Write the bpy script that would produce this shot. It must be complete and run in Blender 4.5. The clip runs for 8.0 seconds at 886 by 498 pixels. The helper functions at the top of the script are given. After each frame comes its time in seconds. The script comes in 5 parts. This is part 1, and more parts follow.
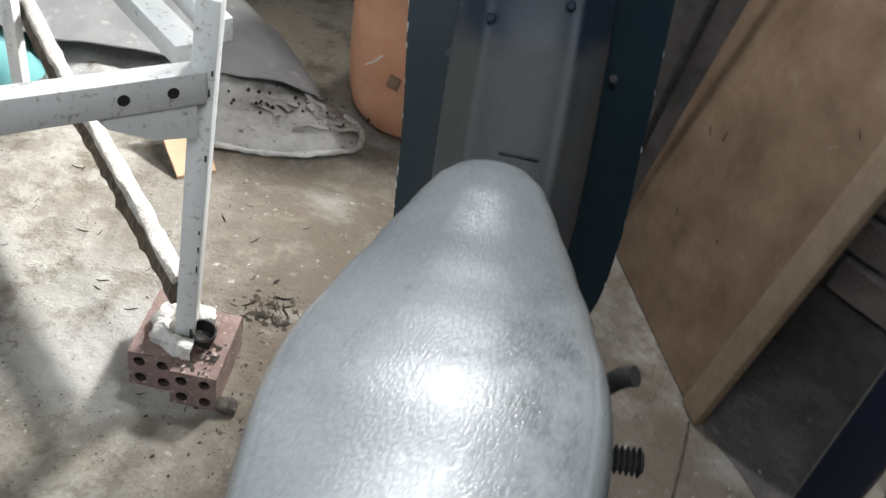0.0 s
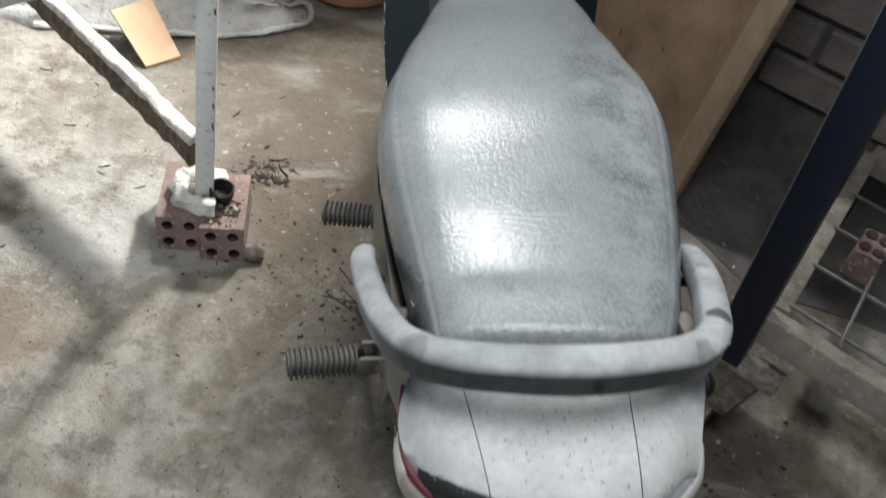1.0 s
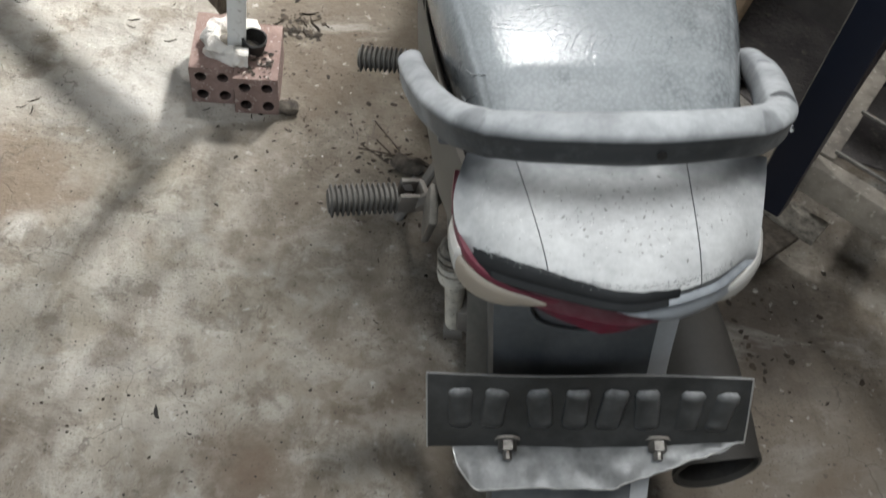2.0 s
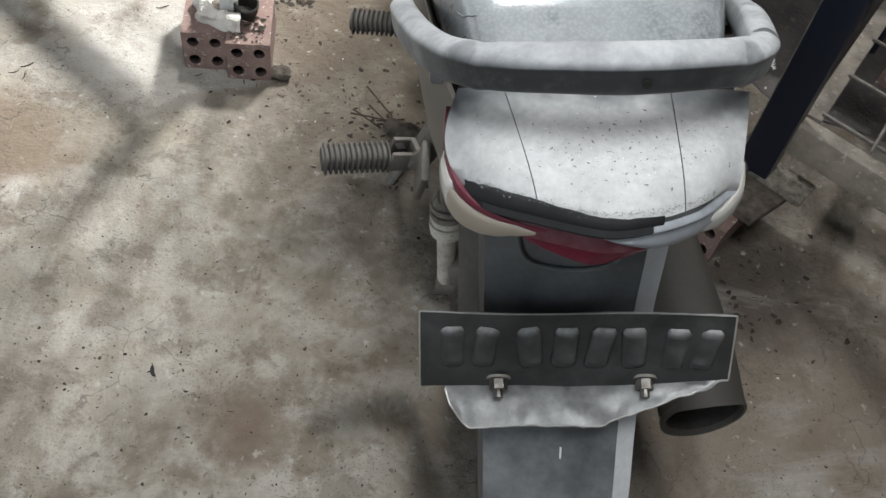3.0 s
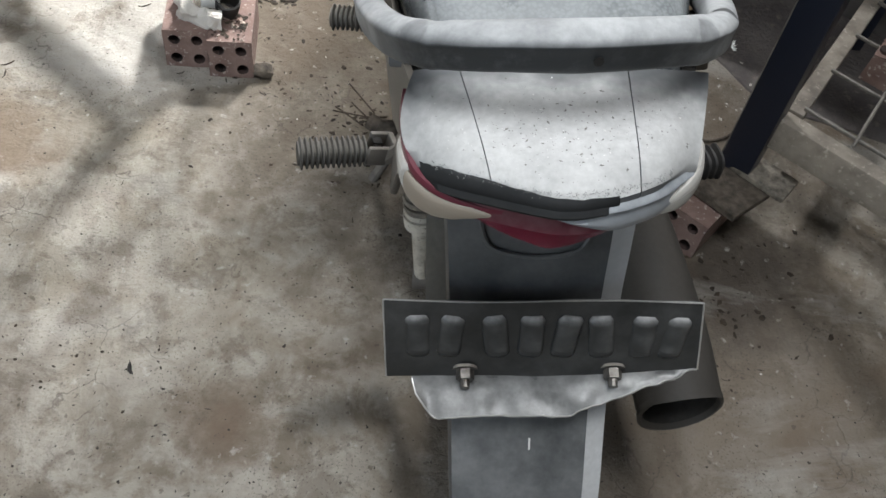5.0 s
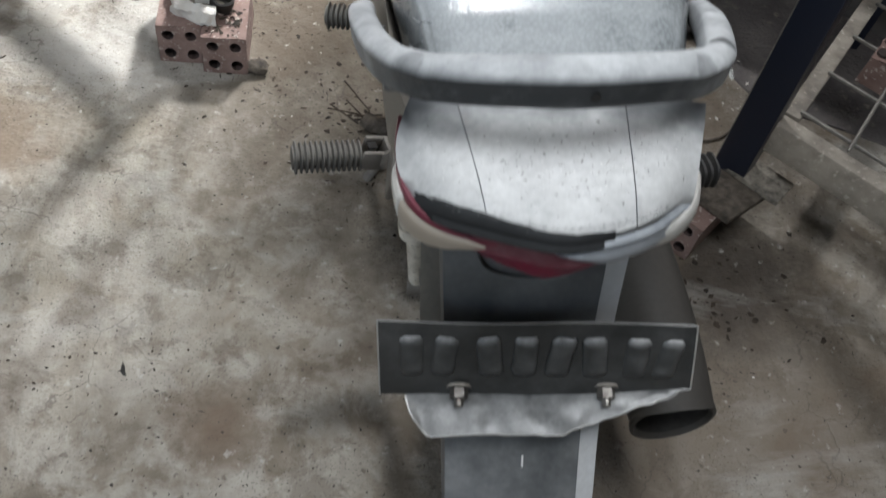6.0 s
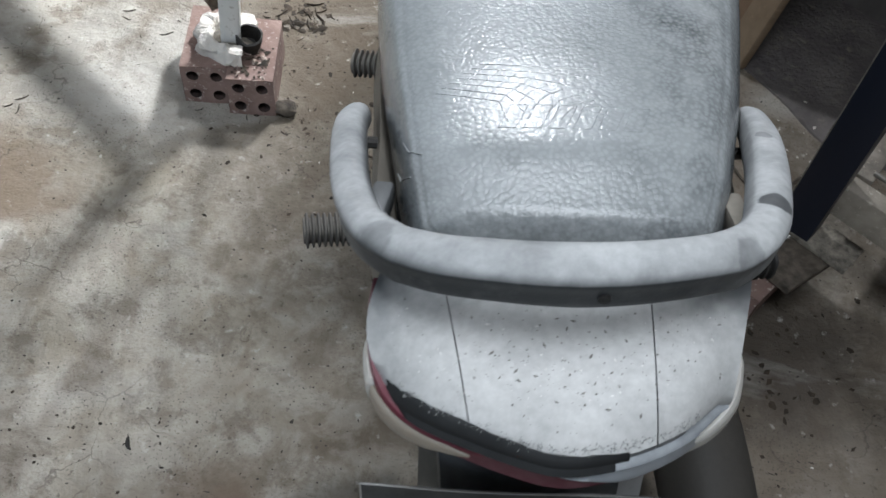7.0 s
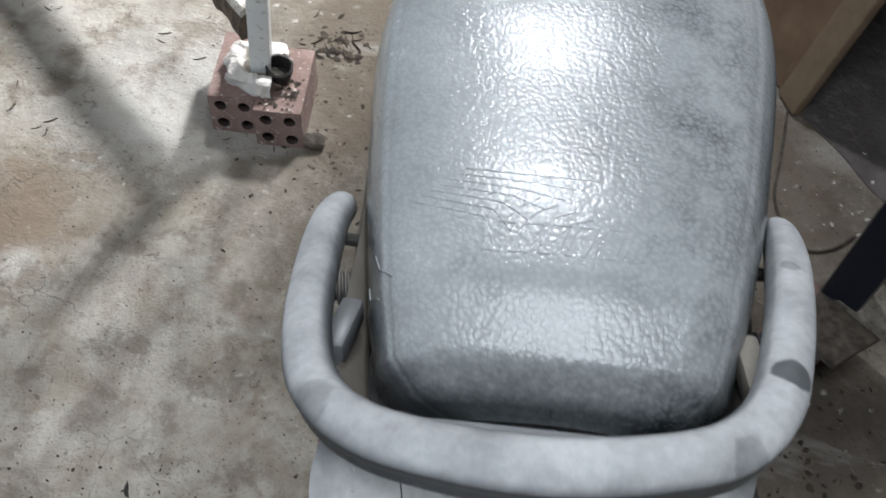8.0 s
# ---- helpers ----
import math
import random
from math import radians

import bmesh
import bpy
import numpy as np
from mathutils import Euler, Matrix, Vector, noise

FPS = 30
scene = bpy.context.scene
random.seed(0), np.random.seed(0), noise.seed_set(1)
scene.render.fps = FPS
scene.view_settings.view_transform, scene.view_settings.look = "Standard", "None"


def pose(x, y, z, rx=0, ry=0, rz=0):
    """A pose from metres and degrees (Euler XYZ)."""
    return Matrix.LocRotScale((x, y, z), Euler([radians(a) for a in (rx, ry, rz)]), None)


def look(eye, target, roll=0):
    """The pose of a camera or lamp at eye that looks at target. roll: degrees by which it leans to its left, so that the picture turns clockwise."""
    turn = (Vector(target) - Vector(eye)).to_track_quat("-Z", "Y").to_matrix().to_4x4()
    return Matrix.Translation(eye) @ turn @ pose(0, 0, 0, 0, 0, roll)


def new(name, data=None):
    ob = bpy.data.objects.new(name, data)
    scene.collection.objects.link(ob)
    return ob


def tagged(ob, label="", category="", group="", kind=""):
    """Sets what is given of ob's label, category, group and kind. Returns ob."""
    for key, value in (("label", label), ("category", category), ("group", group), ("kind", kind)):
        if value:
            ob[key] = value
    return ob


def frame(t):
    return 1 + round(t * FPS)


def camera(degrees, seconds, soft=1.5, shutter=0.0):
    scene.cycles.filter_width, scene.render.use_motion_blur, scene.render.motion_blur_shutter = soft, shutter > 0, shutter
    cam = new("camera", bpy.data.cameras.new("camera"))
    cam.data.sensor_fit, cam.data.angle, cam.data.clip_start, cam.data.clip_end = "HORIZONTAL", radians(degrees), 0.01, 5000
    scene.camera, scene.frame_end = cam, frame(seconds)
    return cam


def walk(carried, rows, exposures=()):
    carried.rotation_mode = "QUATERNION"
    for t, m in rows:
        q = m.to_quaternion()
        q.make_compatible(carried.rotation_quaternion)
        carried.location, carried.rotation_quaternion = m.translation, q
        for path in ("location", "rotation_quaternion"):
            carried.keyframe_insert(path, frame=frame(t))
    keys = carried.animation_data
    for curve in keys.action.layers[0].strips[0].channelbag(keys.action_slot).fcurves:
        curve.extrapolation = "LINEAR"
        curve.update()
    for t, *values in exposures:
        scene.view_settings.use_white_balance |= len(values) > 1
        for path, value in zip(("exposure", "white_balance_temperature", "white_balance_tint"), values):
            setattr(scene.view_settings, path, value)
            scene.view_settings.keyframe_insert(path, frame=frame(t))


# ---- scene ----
cam = camera(54.5, 8.0, shutter=0.4)
PATH = [
    (0, (-0.01, -0.289, 1.253), (-0.046, 1.239, -0.038), 13.9),
    (0.5, (-0.088, -0.424, 1.238), (0.002, 1.077, -0.08), 9.2),
    (1, (-0.146, -0.521, 1.217), (0.059, 0.888, -0.188), 11.6),
    (1.5, (-0.139, -0.546, 1.193), (0.098, 0.779, -0.287), 11.2),
    (2, (-0.157, -0.567, 1.163), (0.011, 0.648, -0.416), 11.2),
    (2.2, (-0.156, -0.579, 1.157), (0.042, 0.616, -0.435), 12.2),
    (3.5, (-0.155, -0.604, 1.156), (0.03, 0.573, -0.45), 11.9),
    (4, (-0.148, -0.606, 1.154), (0.054, 0.56, -0.458), 12.4),
    (4.5, (-0.142, -0.609, 1.156), (0.065, 0.554, -0.458), 12.4),
    (5.8, (-0.106, -0.609, 1.125), (0.057, 0.639, -0.43), 10.9),
    (6, (-0.129, -0.583, 1.162), (0.08, 0.575, -0.455), 13.1),
    (6.5, (-0.128, -0.504, 1.178), (0.024, 0.713, -0.402), 14.4),
    (7, (-0.088, -0.436, 1.148), (-0.011, 0.706, -0.492), 9.2),
    (7.5, (-0.062, -0.38, 1.14), (-0.012, 0.739, -0.517), 9.4),
    (8, (-0.053, -0.342, 1.141), (-0.096, 0.796, -0.503), 7.0),
]
walk(cam, [(t, look(eye, target, roll)) for t, eye, target, roll in PATH], exposures=((0.0, 0.58, 6350, 9), (0.5, 0.56, 6350, 7), (1.0, 0.57, 6450, 8), (2.0, 0.67, 6550, 9), (3.5, 0.84, 6560, 10), (4.5, 0.84, 6540, 10), (6.0, 0.74, 6400, 10), (6.5, 0.59, 6230, 9), (7.0, 0.51, 6180, 9), (8.0, 0.49, 6220, 10)))

# ---- world and light ----
U = Vector((0.755, -0.656, 0.0))   # along the block wall
N = Vector((0.656, 0.755, 0.0))    # into the block wall


def room(u, n, z=0.0):
    """A place in the room: metres along the block wall, towards it, and up."""
    return U * u + N * n + Vector((0, 0, z))


world = bpy.data.worlds.new("sky")
scene.world = world
world.use_nodes = True
sky = world.node_tree.nodes.new("ShaderNodeTexSky")
sky.sky_type, sky.sun_disc = "NISHITA", False
sky.sun_elevation, sky.sun_rotation = radians(45), radians(35)
world.node_tree.links.new(sky.outputs[0], world.node_tree.nodes["Background"].inputs[0])
world.node_tree.nodes["Background"].inputs[1].default_value = 0.09


def area_lamp(name, m, power, sx, sy, colour, spread=180):
    data = bpy.data.lights.new(name, "AREA")
    data.shape, data.size, data.size_y, data.energy, data.color = "RECTANGLE", sx, sy, power, colour
    data.spread = radians(spread)
    ob = new(name, data)
    ob.matrix_world = m
    return ob


ROOF = 2.25
WALL = 1.36                                 # the block wall's inner face
OPENING = (-1.07, 1.23, 0.44, 0.40)         # unglazed opening in the block wall (along, up, width, height): the key light comes through it
area_lamp("window_lamp", look(room(OPENING[0], WALL + 0.06, OPENING[1]), room(-1.38, 0.0, 0.0)), 10.5, 0.20, 0.16, (0.985, 0.99, 0.985), 78)
# an open gap in the roof by the block wall (along, towards the wall, width, depth): sky light comes down through it
GAP = (-1.36, 1.14, 0.50, 0.40)
area_lamp("roof_gap_lamp", look(room(GAP[0], GAP[1], ROOF + 0.03), room(-0.2, 0.2, 0.6)), 9.6, 0.16, 0.14, (0.98, 0.99, 1.0), 124)
SUN_WAY = Vector((0.56, 0.80, 1.0))
sun = new("sun", bpy.data.lights.new("sun", "SUN"))
sun.data.energy, sun.data.angle, sun.data.color = 0.8, radians(14.0), (1.0, 0.985, 0.95)     # a veiled sky
sun.matrix_world = look(SUN_WAY * 5, (0, 0, 0))
GATE_W, GATE_H, SOUTH = 3.6, 2.1, -2.6      # unseen open front of the shed, added behind the camera for fill light
area_lamp("gateway_fill_lamp", look(room(-0.5, SOUTH + 0.05, 1.05), room(-0.5, 0, 0.75)), 9.0, GATE_W, 2.0, (0.95, 0.98, 1.0))
SKY_U, SKY_N, SKY_W, SKY_D = 0.20, -0.36, 0.9, 0.6      # unseen roof opening, added over the motorcycle as soft fill
area_lamp("roof_fill_lamp", look(room(SKY_U, SKY_N, ROOF + 0.02), room(SKY_U, SKY_N + 0.02, 0)), 14.5, SKY_W - 0.04, SKY_D - 0.04, (0.96, 0.985, 1.0))

# ---- materials ----


def tree(name):
    m = bpy.data.materials.new(name)
    m.use_nodes = True
    nt = m.node_tree
    return m, nt, nt.nodes["Principled BSDF"]


def noise_fac(nt, scale, detail, lo, hi, rough=0.6, coord="Object", stretch=None, dist=0.0):
    tc = nt.nodes.new("ShaderNodeTexCoord")
    nz = nt.nodes.new("ShaderNodeTexNoise")
    nz.inputs["Scale"].default_value, nz.inputs["Detail"].default_value = scale, detail
    nz.inputs["Roughness"].default_value = rough
    nz.inputs["Distortion"].default_value = dist
    src = tc.outputs[coord]
    if stretch:
        mp = nt.nodes.new("ShaderNodeMapping")
        mp.inputs["Scale"].default_value = stretch
        nt.links.new(src, mp.inputs[0])
        src = mp.outputs[0]
    nt.links.new(src, nz.inputs["Vector"])
    rp = nt.nodes.new("ShaderNodeMapRange")
    rp.inputs["From Min"].default_value, rp.inputs["From Max"].default_value = lo, hi
    nt.links.new(nz.outputs[0], rp.inputs[0])
    return rp.outputs[0]


def mix(nt, fac, a, b):
    mx = nt.nodes.new("ShaderNodeMix")
    mx.data_type = "RGBA"
    for sock, v in ((mx.inputs[0], fac), (mx.inputs[6], a), (mx.inputs[7], b)):
        if isinstance(v, bpy.types.NodeSocket):
            nt.links.new(v, sock)
        elif isinstance(v, (int, float)):
            sock.default_value = v
        else:
            sock.default_value = (*v, 1.0)
    return mx.outputs[2]


def maths(nt, op, a, b, clamp=False):
    n = nt.nodes.new("ShaderNodeMath")
    n.operation, n.use_clamp = op, clamp
    for sock, v in ((n.inputs[0], a), (n.inputs[1], b)):
        if isinstance(v, bpy.types.NodeSocket):
            nt.links.new(v, sock)
        else:
            sock.default_value = v
    return n.outputs[0]


def bump(nt, bsdf, height, strength, distance=0.002):
    b = nt.nodes.new("ShaderNodeBump")
    b.inputs["Strength"].default_value, b.inputs["Distance"].default_value = strength, distance
    nt.links.new(height, b.inputs["Height"])
    nt.links.new(b.outputs[0], bsdf.inputs["Normal"])
    return b


def facing_up(nt, lo, hi):
    """How far a face looks upwards: where dust settles."""
    g = nt.nodes.new("ShaderNodeNewGeometry")
    s = nt.nodes.new("ShaderNodeSeparateXYZ")
    nt.links.new(g.outputs["Normal"], s.inputs[0])
    r = nt.nodes.new("ShaderNodeMapRange")
    r.inputs["From Min"].default_value, r.inputs["From Max"].default_value = lo, hi
    nt.links.new(s.outputs[2], r.inputs[0])
    return r.outputs[0]


def plain(name, c1, c2, scale=8.0, rough=0.6, grain=120.0, relief=0.25, metal=0.0, c3=None, stretch=None, lo=0.35, hi=0.65, depth=0.002):
    """Two colours in patches, finer specks of a third, grain as relief."""
    m, nt, p = tree(name)
    col = mix(nt, noise_fac(nt, scale, 6, lo, hi, stretch=stretch), c1, c2)
    if c3:
        col = mix(nt, noise_fac(nt, scale * 6, 4, 0.58, 0.72, stretch=stretch), col, c3)
    nt.links.new(col, p.inputs["Base Color"])
    p.inputs["Metallic"].default_value = metal
    rg = nt.nodes.new("ShaderNodeMapRange")
    rg.inputs["To Min"].default_value, rg.inputs["To Max"].default_value = rough - 0.12, min(1.0, rough + 0.12)
    nt.links.new(noise_fac(nt, scale * 3, 4, 0.3, 0.7), rg.inputs[0])
    nt.links.new(rg.outputs[0], p.inputs["Roughness"])
    bump(nt, p, noise_fac(nt, grain, 5, 0.2, 0.8, stretch=stretch), relief, depth)
    return m


def dusty(name, under, dust, lo, hi, rough=0.45, patch=14.0, keep=0.35, dust_rough=0.75, grain=260.0, relief=0.12, shaded_bare=None, axis=1, slide=None, rubs=()):
    """A surface under a coat of dust that lies on the faces that look upwards, rubbed away in patches."""
    m, nt, p = tree(name)
    up = facing_up(nt, lo, hi)
    if slide:
        # dust that creeps further down the sides towards one end
        tc = nt.nodes.new("ShaderNodeTexCoord")
        sx = nt.nodes.new("ShaderNodeSeparateXYZ")
        nt.links.new(tc.outputs["Object"], sx.inputs[0])
        more = nt.nodes.new("ShaderNodeMapRange")
        more.interpolation_type = "SMOOTHSTEP"
        more.inputs["From Min"].default_value, more.inputs["From Max"].default_value = slide
        nt.links.new(maths(nt, "SUBTRACT", maths(nt, "ABSOLUTE", maths(nt, "ADD", sx.outputs[0], 0.02), 0.0), maths(nt, "MULTIPLY", noise_fac(nt, 25.0, 3, 0.2, 0.8), 0.03)), more.inputs[0])
        ragged = maths(nt, "SUBTRACT", noise_fac(nt, 55.0, 5, 0.25, 0.75, 0.7), 0.5)
        up = maths(nt, "ADD", up, maths(nt, "MULTIPLY", ragged, 0.28), True)
        up = maths(nt, "ADD", up, maths(nt, "MULTIPLY", more.outputs[0], 0.75), True)
    rub = noise_fac(nt, patch, 5, 0.30, 0.62)
    amount = maths(nt, "MULTIPLY", up, maths(nt, "ADD", maths(nt, "MULTIPLY", rub, 1.0 - keep), keep), True)
    if shaded_bare:
        # thins dust along one axis: painted rail shade on the tail, bare tunnel top
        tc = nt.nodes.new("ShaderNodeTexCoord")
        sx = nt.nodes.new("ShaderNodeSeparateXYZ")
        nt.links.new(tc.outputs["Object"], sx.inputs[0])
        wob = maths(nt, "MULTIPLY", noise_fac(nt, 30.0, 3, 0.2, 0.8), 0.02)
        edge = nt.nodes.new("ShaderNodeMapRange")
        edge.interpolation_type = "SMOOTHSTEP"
        edge.inputs["From Min"].default_value, edge.inputs["From Max"].default_value = shaded_bare
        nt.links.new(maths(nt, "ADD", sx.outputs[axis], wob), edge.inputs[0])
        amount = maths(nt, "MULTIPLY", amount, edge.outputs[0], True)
    for centre, size, bare in rubs:
        # a thumb-sized spot rubbed nearly bare
        at = nt.nodes.new("ShaderNodeTexCoord")
        away = nt.nodes.new("ShaderNodeVectorMath")
        away.operation = "DISTANCE"
        nt.links.new(at.outputs["Object"], away.inputs[0])
        away.inputs[1].default_value = centre
        spot = nt.nodes.new("ShaderNodeMapRange")
        spot.inputs["From Min"].default_value, spot.inputs["From Max"].default_value = size, size * 0.86
        nt.links.new(maths(nt, "ADD", away.outputs["Value"], maths(nt, "MULTIPLY", noise_fac(nt, 90.0, 4, 0.3, 0.7), size * 0.16)), spot.inputs[0])
        amount = maths(nt, "MULTIPLY", amount, maths(nt, "SUBTRACT", 1.0, maths(nt, "MULTIPLY", spot.outputs[0], bare)), True)
    fine = noise_fac(nt, 180.0, 3, 0.3, 0.7)
    d2 = mix(nt, fine, [c * 0.82 for c in dust], dust)
    nt.links.new(mix(nt, amount, under, d2), p.inputs["Base Color"])
    r = nt.nodes.new("ShaderNodeMapRange")
    r.inputs["To Min"].default_value, r.inputs["To Max"].default_value = rough, dust_rough
    nt.links.new(amount, r.inputs[0])
    nt.links.new(r.outputs[0], p.inputs["Roughness"])
    bump(nt, p, noise_fac(nt, grain, 4, 0.2, 0.8), relief, 0.001)
    return m


def concrete():
    """Trowelled concrete: broad pale and brown zones, scuffed cement skin, oil specks and fine pits."""
    m, nt, p = tree("concrete_floor")
    broad = noise_fac(nt, 2.1, 5, 0.42, 0.58, 0.55, dist=0.5)
    cloud = noise_fac(nt, 6.0, 9, 0.38, 0.62, 0.68, dist=0.35)
    skin = noise_fac(nt, 13.0, 10, 0.455, 0.560, 0.68, dist=0.35)
    grit = noise_fac(nt, 95.0, 6, 0.35, 0.65, 0.75)
    col = mix(nt, broad, (0.150, 0.121, 0.087), (0.35, 0.309, 0.248))
    col = mix(nt, maths(nt, "MULTIPLY", cloud, 0.75), col, (0.44, 0.403, 0.342))
    col = mix(nt, maths(nt, "MULTIPLY", skin, 0.50), col, (0.53, 0.50, 0.445))
    col = mix(nt, maths(nt, "MULTIPLY", grit, 0.10), col, (0.16, 0.138, 0.110))
    streak = noise_fac(nt, 4.5, 6, 0.56, 0.70, 0.6, stretch=(1.0, 0.25, 1.0), dist=0.7)
    col = mix(nt, maths(nt, "MULTIPLY", streak, 0.70), col, (0.13, 0.105, 0.078))
    rust = noise_fac(nt, 2.6, 5, 0.62, 0.70, 0.55, dist=1.0)
    col = mix(nt, maths(nt, "MULTIPLY", rust, 0.65), col, (0.20, 0.135, 0.085))
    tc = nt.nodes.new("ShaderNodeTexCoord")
    # tint patches: rust and dirt, plus shade by the motorcycle painted in brown
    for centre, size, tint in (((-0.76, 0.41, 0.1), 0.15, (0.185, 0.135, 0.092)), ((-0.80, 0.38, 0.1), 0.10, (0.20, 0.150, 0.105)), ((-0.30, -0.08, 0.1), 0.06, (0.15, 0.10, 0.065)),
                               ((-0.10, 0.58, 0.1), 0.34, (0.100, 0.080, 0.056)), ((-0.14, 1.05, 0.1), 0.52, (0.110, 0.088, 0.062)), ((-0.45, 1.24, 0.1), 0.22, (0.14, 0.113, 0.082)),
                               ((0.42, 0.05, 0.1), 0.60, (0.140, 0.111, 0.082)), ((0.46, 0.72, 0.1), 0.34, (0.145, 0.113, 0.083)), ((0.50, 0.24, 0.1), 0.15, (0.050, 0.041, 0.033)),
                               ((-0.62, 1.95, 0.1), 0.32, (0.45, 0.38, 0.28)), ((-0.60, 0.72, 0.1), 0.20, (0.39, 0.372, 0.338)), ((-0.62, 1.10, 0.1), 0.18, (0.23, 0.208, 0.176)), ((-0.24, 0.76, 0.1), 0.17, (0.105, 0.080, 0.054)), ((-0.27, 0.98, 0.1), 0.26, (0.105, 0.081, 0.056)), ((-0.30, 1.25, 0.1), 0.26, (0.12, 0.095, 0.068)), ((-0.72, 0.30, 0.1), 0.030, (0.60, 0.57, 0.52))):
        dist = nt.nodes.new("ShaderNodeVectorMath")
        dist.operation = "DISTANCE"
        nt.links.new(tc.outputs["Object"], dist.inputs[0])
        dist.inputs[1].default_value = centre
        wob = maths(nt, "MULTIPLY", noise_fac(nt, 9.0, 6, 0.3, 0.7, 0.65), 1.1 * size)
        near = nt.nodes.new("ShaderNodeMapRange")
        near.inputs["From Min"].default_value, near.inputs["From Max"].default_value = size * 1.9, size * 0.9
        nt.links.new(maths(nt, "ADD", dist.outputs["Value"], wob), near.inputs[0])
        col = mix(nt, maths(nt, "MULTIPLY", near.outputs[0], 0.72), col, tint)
    # the rack leg's soft shadow, painted as a darker streak across the slab
    rel = nt.nodes.new("ShaderNodeVectorMath")
    rel.operation = "SUBTRACT"
    nt.links.new(tc.outputs["Object"], rel.inputs[0])
    rel.inputs[1].default_value = (-0.53, 0.10, 0.1)
    spread = []
    for way, reach, fade in (((0.30, 0.954, 0.0), 0.30, 0.10), ((0.954, -0.30, 0.0), 0.040, 0.034)):
        dot = nt.nodes.new("ShaderNodeVectorMath")
        dot.operation = "DOT_PRODUCT"
        nt.links.new(rel.outputs[0], dot.inputs[0])
        dot.inputs[1].default_value = way
        fall = nt.nodes.new("ShaderNodeMapRange")
        fall.interpolation_type = "SMOOTHSTEP"
        fall.inputs["From Min"].default_value, fall.inputs["From Max"].default_value = reach, reach - fade
        nt.links.new(maths(nt, "ADD", maths(nt, "ABSOLUTE", dot.outputs["Value"], 0.0), maths(nt, "MULTIPLY", noise_fac(nt, 14.0, 5, 0.3, 0.7), 0.016)), fall.inputs[0])
        spread.append(fall.outputs[0])
    col = mix(nt, maths(nt, "MULTIPLY", maths(nt, "MULTIPLY", spread[0], spread[1]), 0.55), col, (0.17, 0.142, 0.112))
    # hairline cracks, in places only
    web = nt.nodes.new("ShaderNodeTexVoronoi")
    web.feature = "DISTANCE_TO_EDGE"
    web.inputs["Scale"].default_value = 7.0
    bent = nt.nodes.new("ShaderNodeVectorMath")
    bent.operation = "MULTIPLY_ADD"
    wander = nt.nodes.new("ShaderNodeTexNoise")
    wander.inputs["Scale"].default_value, wander.inputs["Detail"].default_value = 9.0, 6
    nt.links.new(tc.outputs["Object"], wander.inputs["Vector"])
    nt.links.new(wander.outputs["Color"], bent.inputs[0])
    bent.inputs[1].default_value = (0.16, 0.16, 0.16)
    nt.links.new(tc.outputs["Object"], bent.inputs[2])
    nt.links.new(bent.outputs[0], web.inputs["Vector"])
    hair = nt.nodes.new("ShaderNodeMapRange")
    hair.inputs["From Min"].default_value, hair.inputs["From Max"].default_value = 0.012, 0.002
    nt.links.new(web.outputs["Distance"], hair.inputs[0])
    cracks = maths(nt, "MULTIPLY", hair.outputs[0], noise_fac(nt, 5.0, 4, 0.52, 0.62, 0.6))
    col = mix(nt, maths(nt, "MULTIPLY", cracks, 0.6), col, (0.09, 0.073, 0.056))
    worn = noise_fac(nt, 9.0, 10, 0.52, 0.605, 0.70, dist=0.2)
    col = mix(nt, maths(nt, "MULTIPLY", worn, 0.56), col, (0.125, 0.100, 0.074))
    smear = noise_fac(nt, 3.2, 8, 0.55, 0.64, 0.62, stretch=(0.5, 1.3, 1.0), dist=0.5)
    col = mix(nt, maths(nt, "MULTIPLY", smear, 0.45), col, (0.46, 0.445, 0.41))
    dots = noise_fac(nt, 60.0, 3, 0.66, 0.70, 0.5)
    col = mix(nt, maths(nt, "MULTIPLY", dots, 0.5), col, (0.07, 0.055, 0.042))
    pits = maths(nt, "MULTIPLY", noise_fac(nt, 260.0, 2, 0.60, 0.66, 0.4), noise_fac(nt, 7.0, 4, 0.42, 0.60, 0.6))
    col = mix(nt, maths(nt, "MULTIPLY", pits, 0.45), col, (0.06, 0.048, 0.036))
    specks = noise_fac(nt, 130.0, 2, 0.70, 0.735, 0.4)
    col = mix(nt, specks, col, (0.04, 0.033, 0.027))
    pale = noise_fac(nt, 42.0, 5, 0.64, 0.72, 0.6)
    col = mix(nt, maths(nt, "MULTIPLY", pale, 0.45), col, (0.60, 0.58, 0.535))
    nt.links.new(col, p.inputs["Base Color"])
    p.inputs["Roughness"].default_value = 0.80
    h = maths(nt, "ADD", maths(nt, "MULTIPLY", cloud, 0.7), maths(nt, "MULTIPLY", skin, 0.45))
    h = maths(nt, "ADD", h, maths(nt, "MULTIPLY", grit, 0.12))
    h = maths(nt, "ADD", h, maths(nt, "MULTIPLY", noise_fac(nt, 30.0, 6, 0.30, 0.70, 0.62, dist=0.5), 1.0))
    h = maths(nt, "SUBTRACT", h, maths(nt, "MULTIPLY", worn, 0.35))
    h = maths(nt, "SUBTRACT", h, maths(nt, "MULTIPLY", cracks, 0.5))
    bump(nt, p, h, 0.55, 0.0050)
    return m


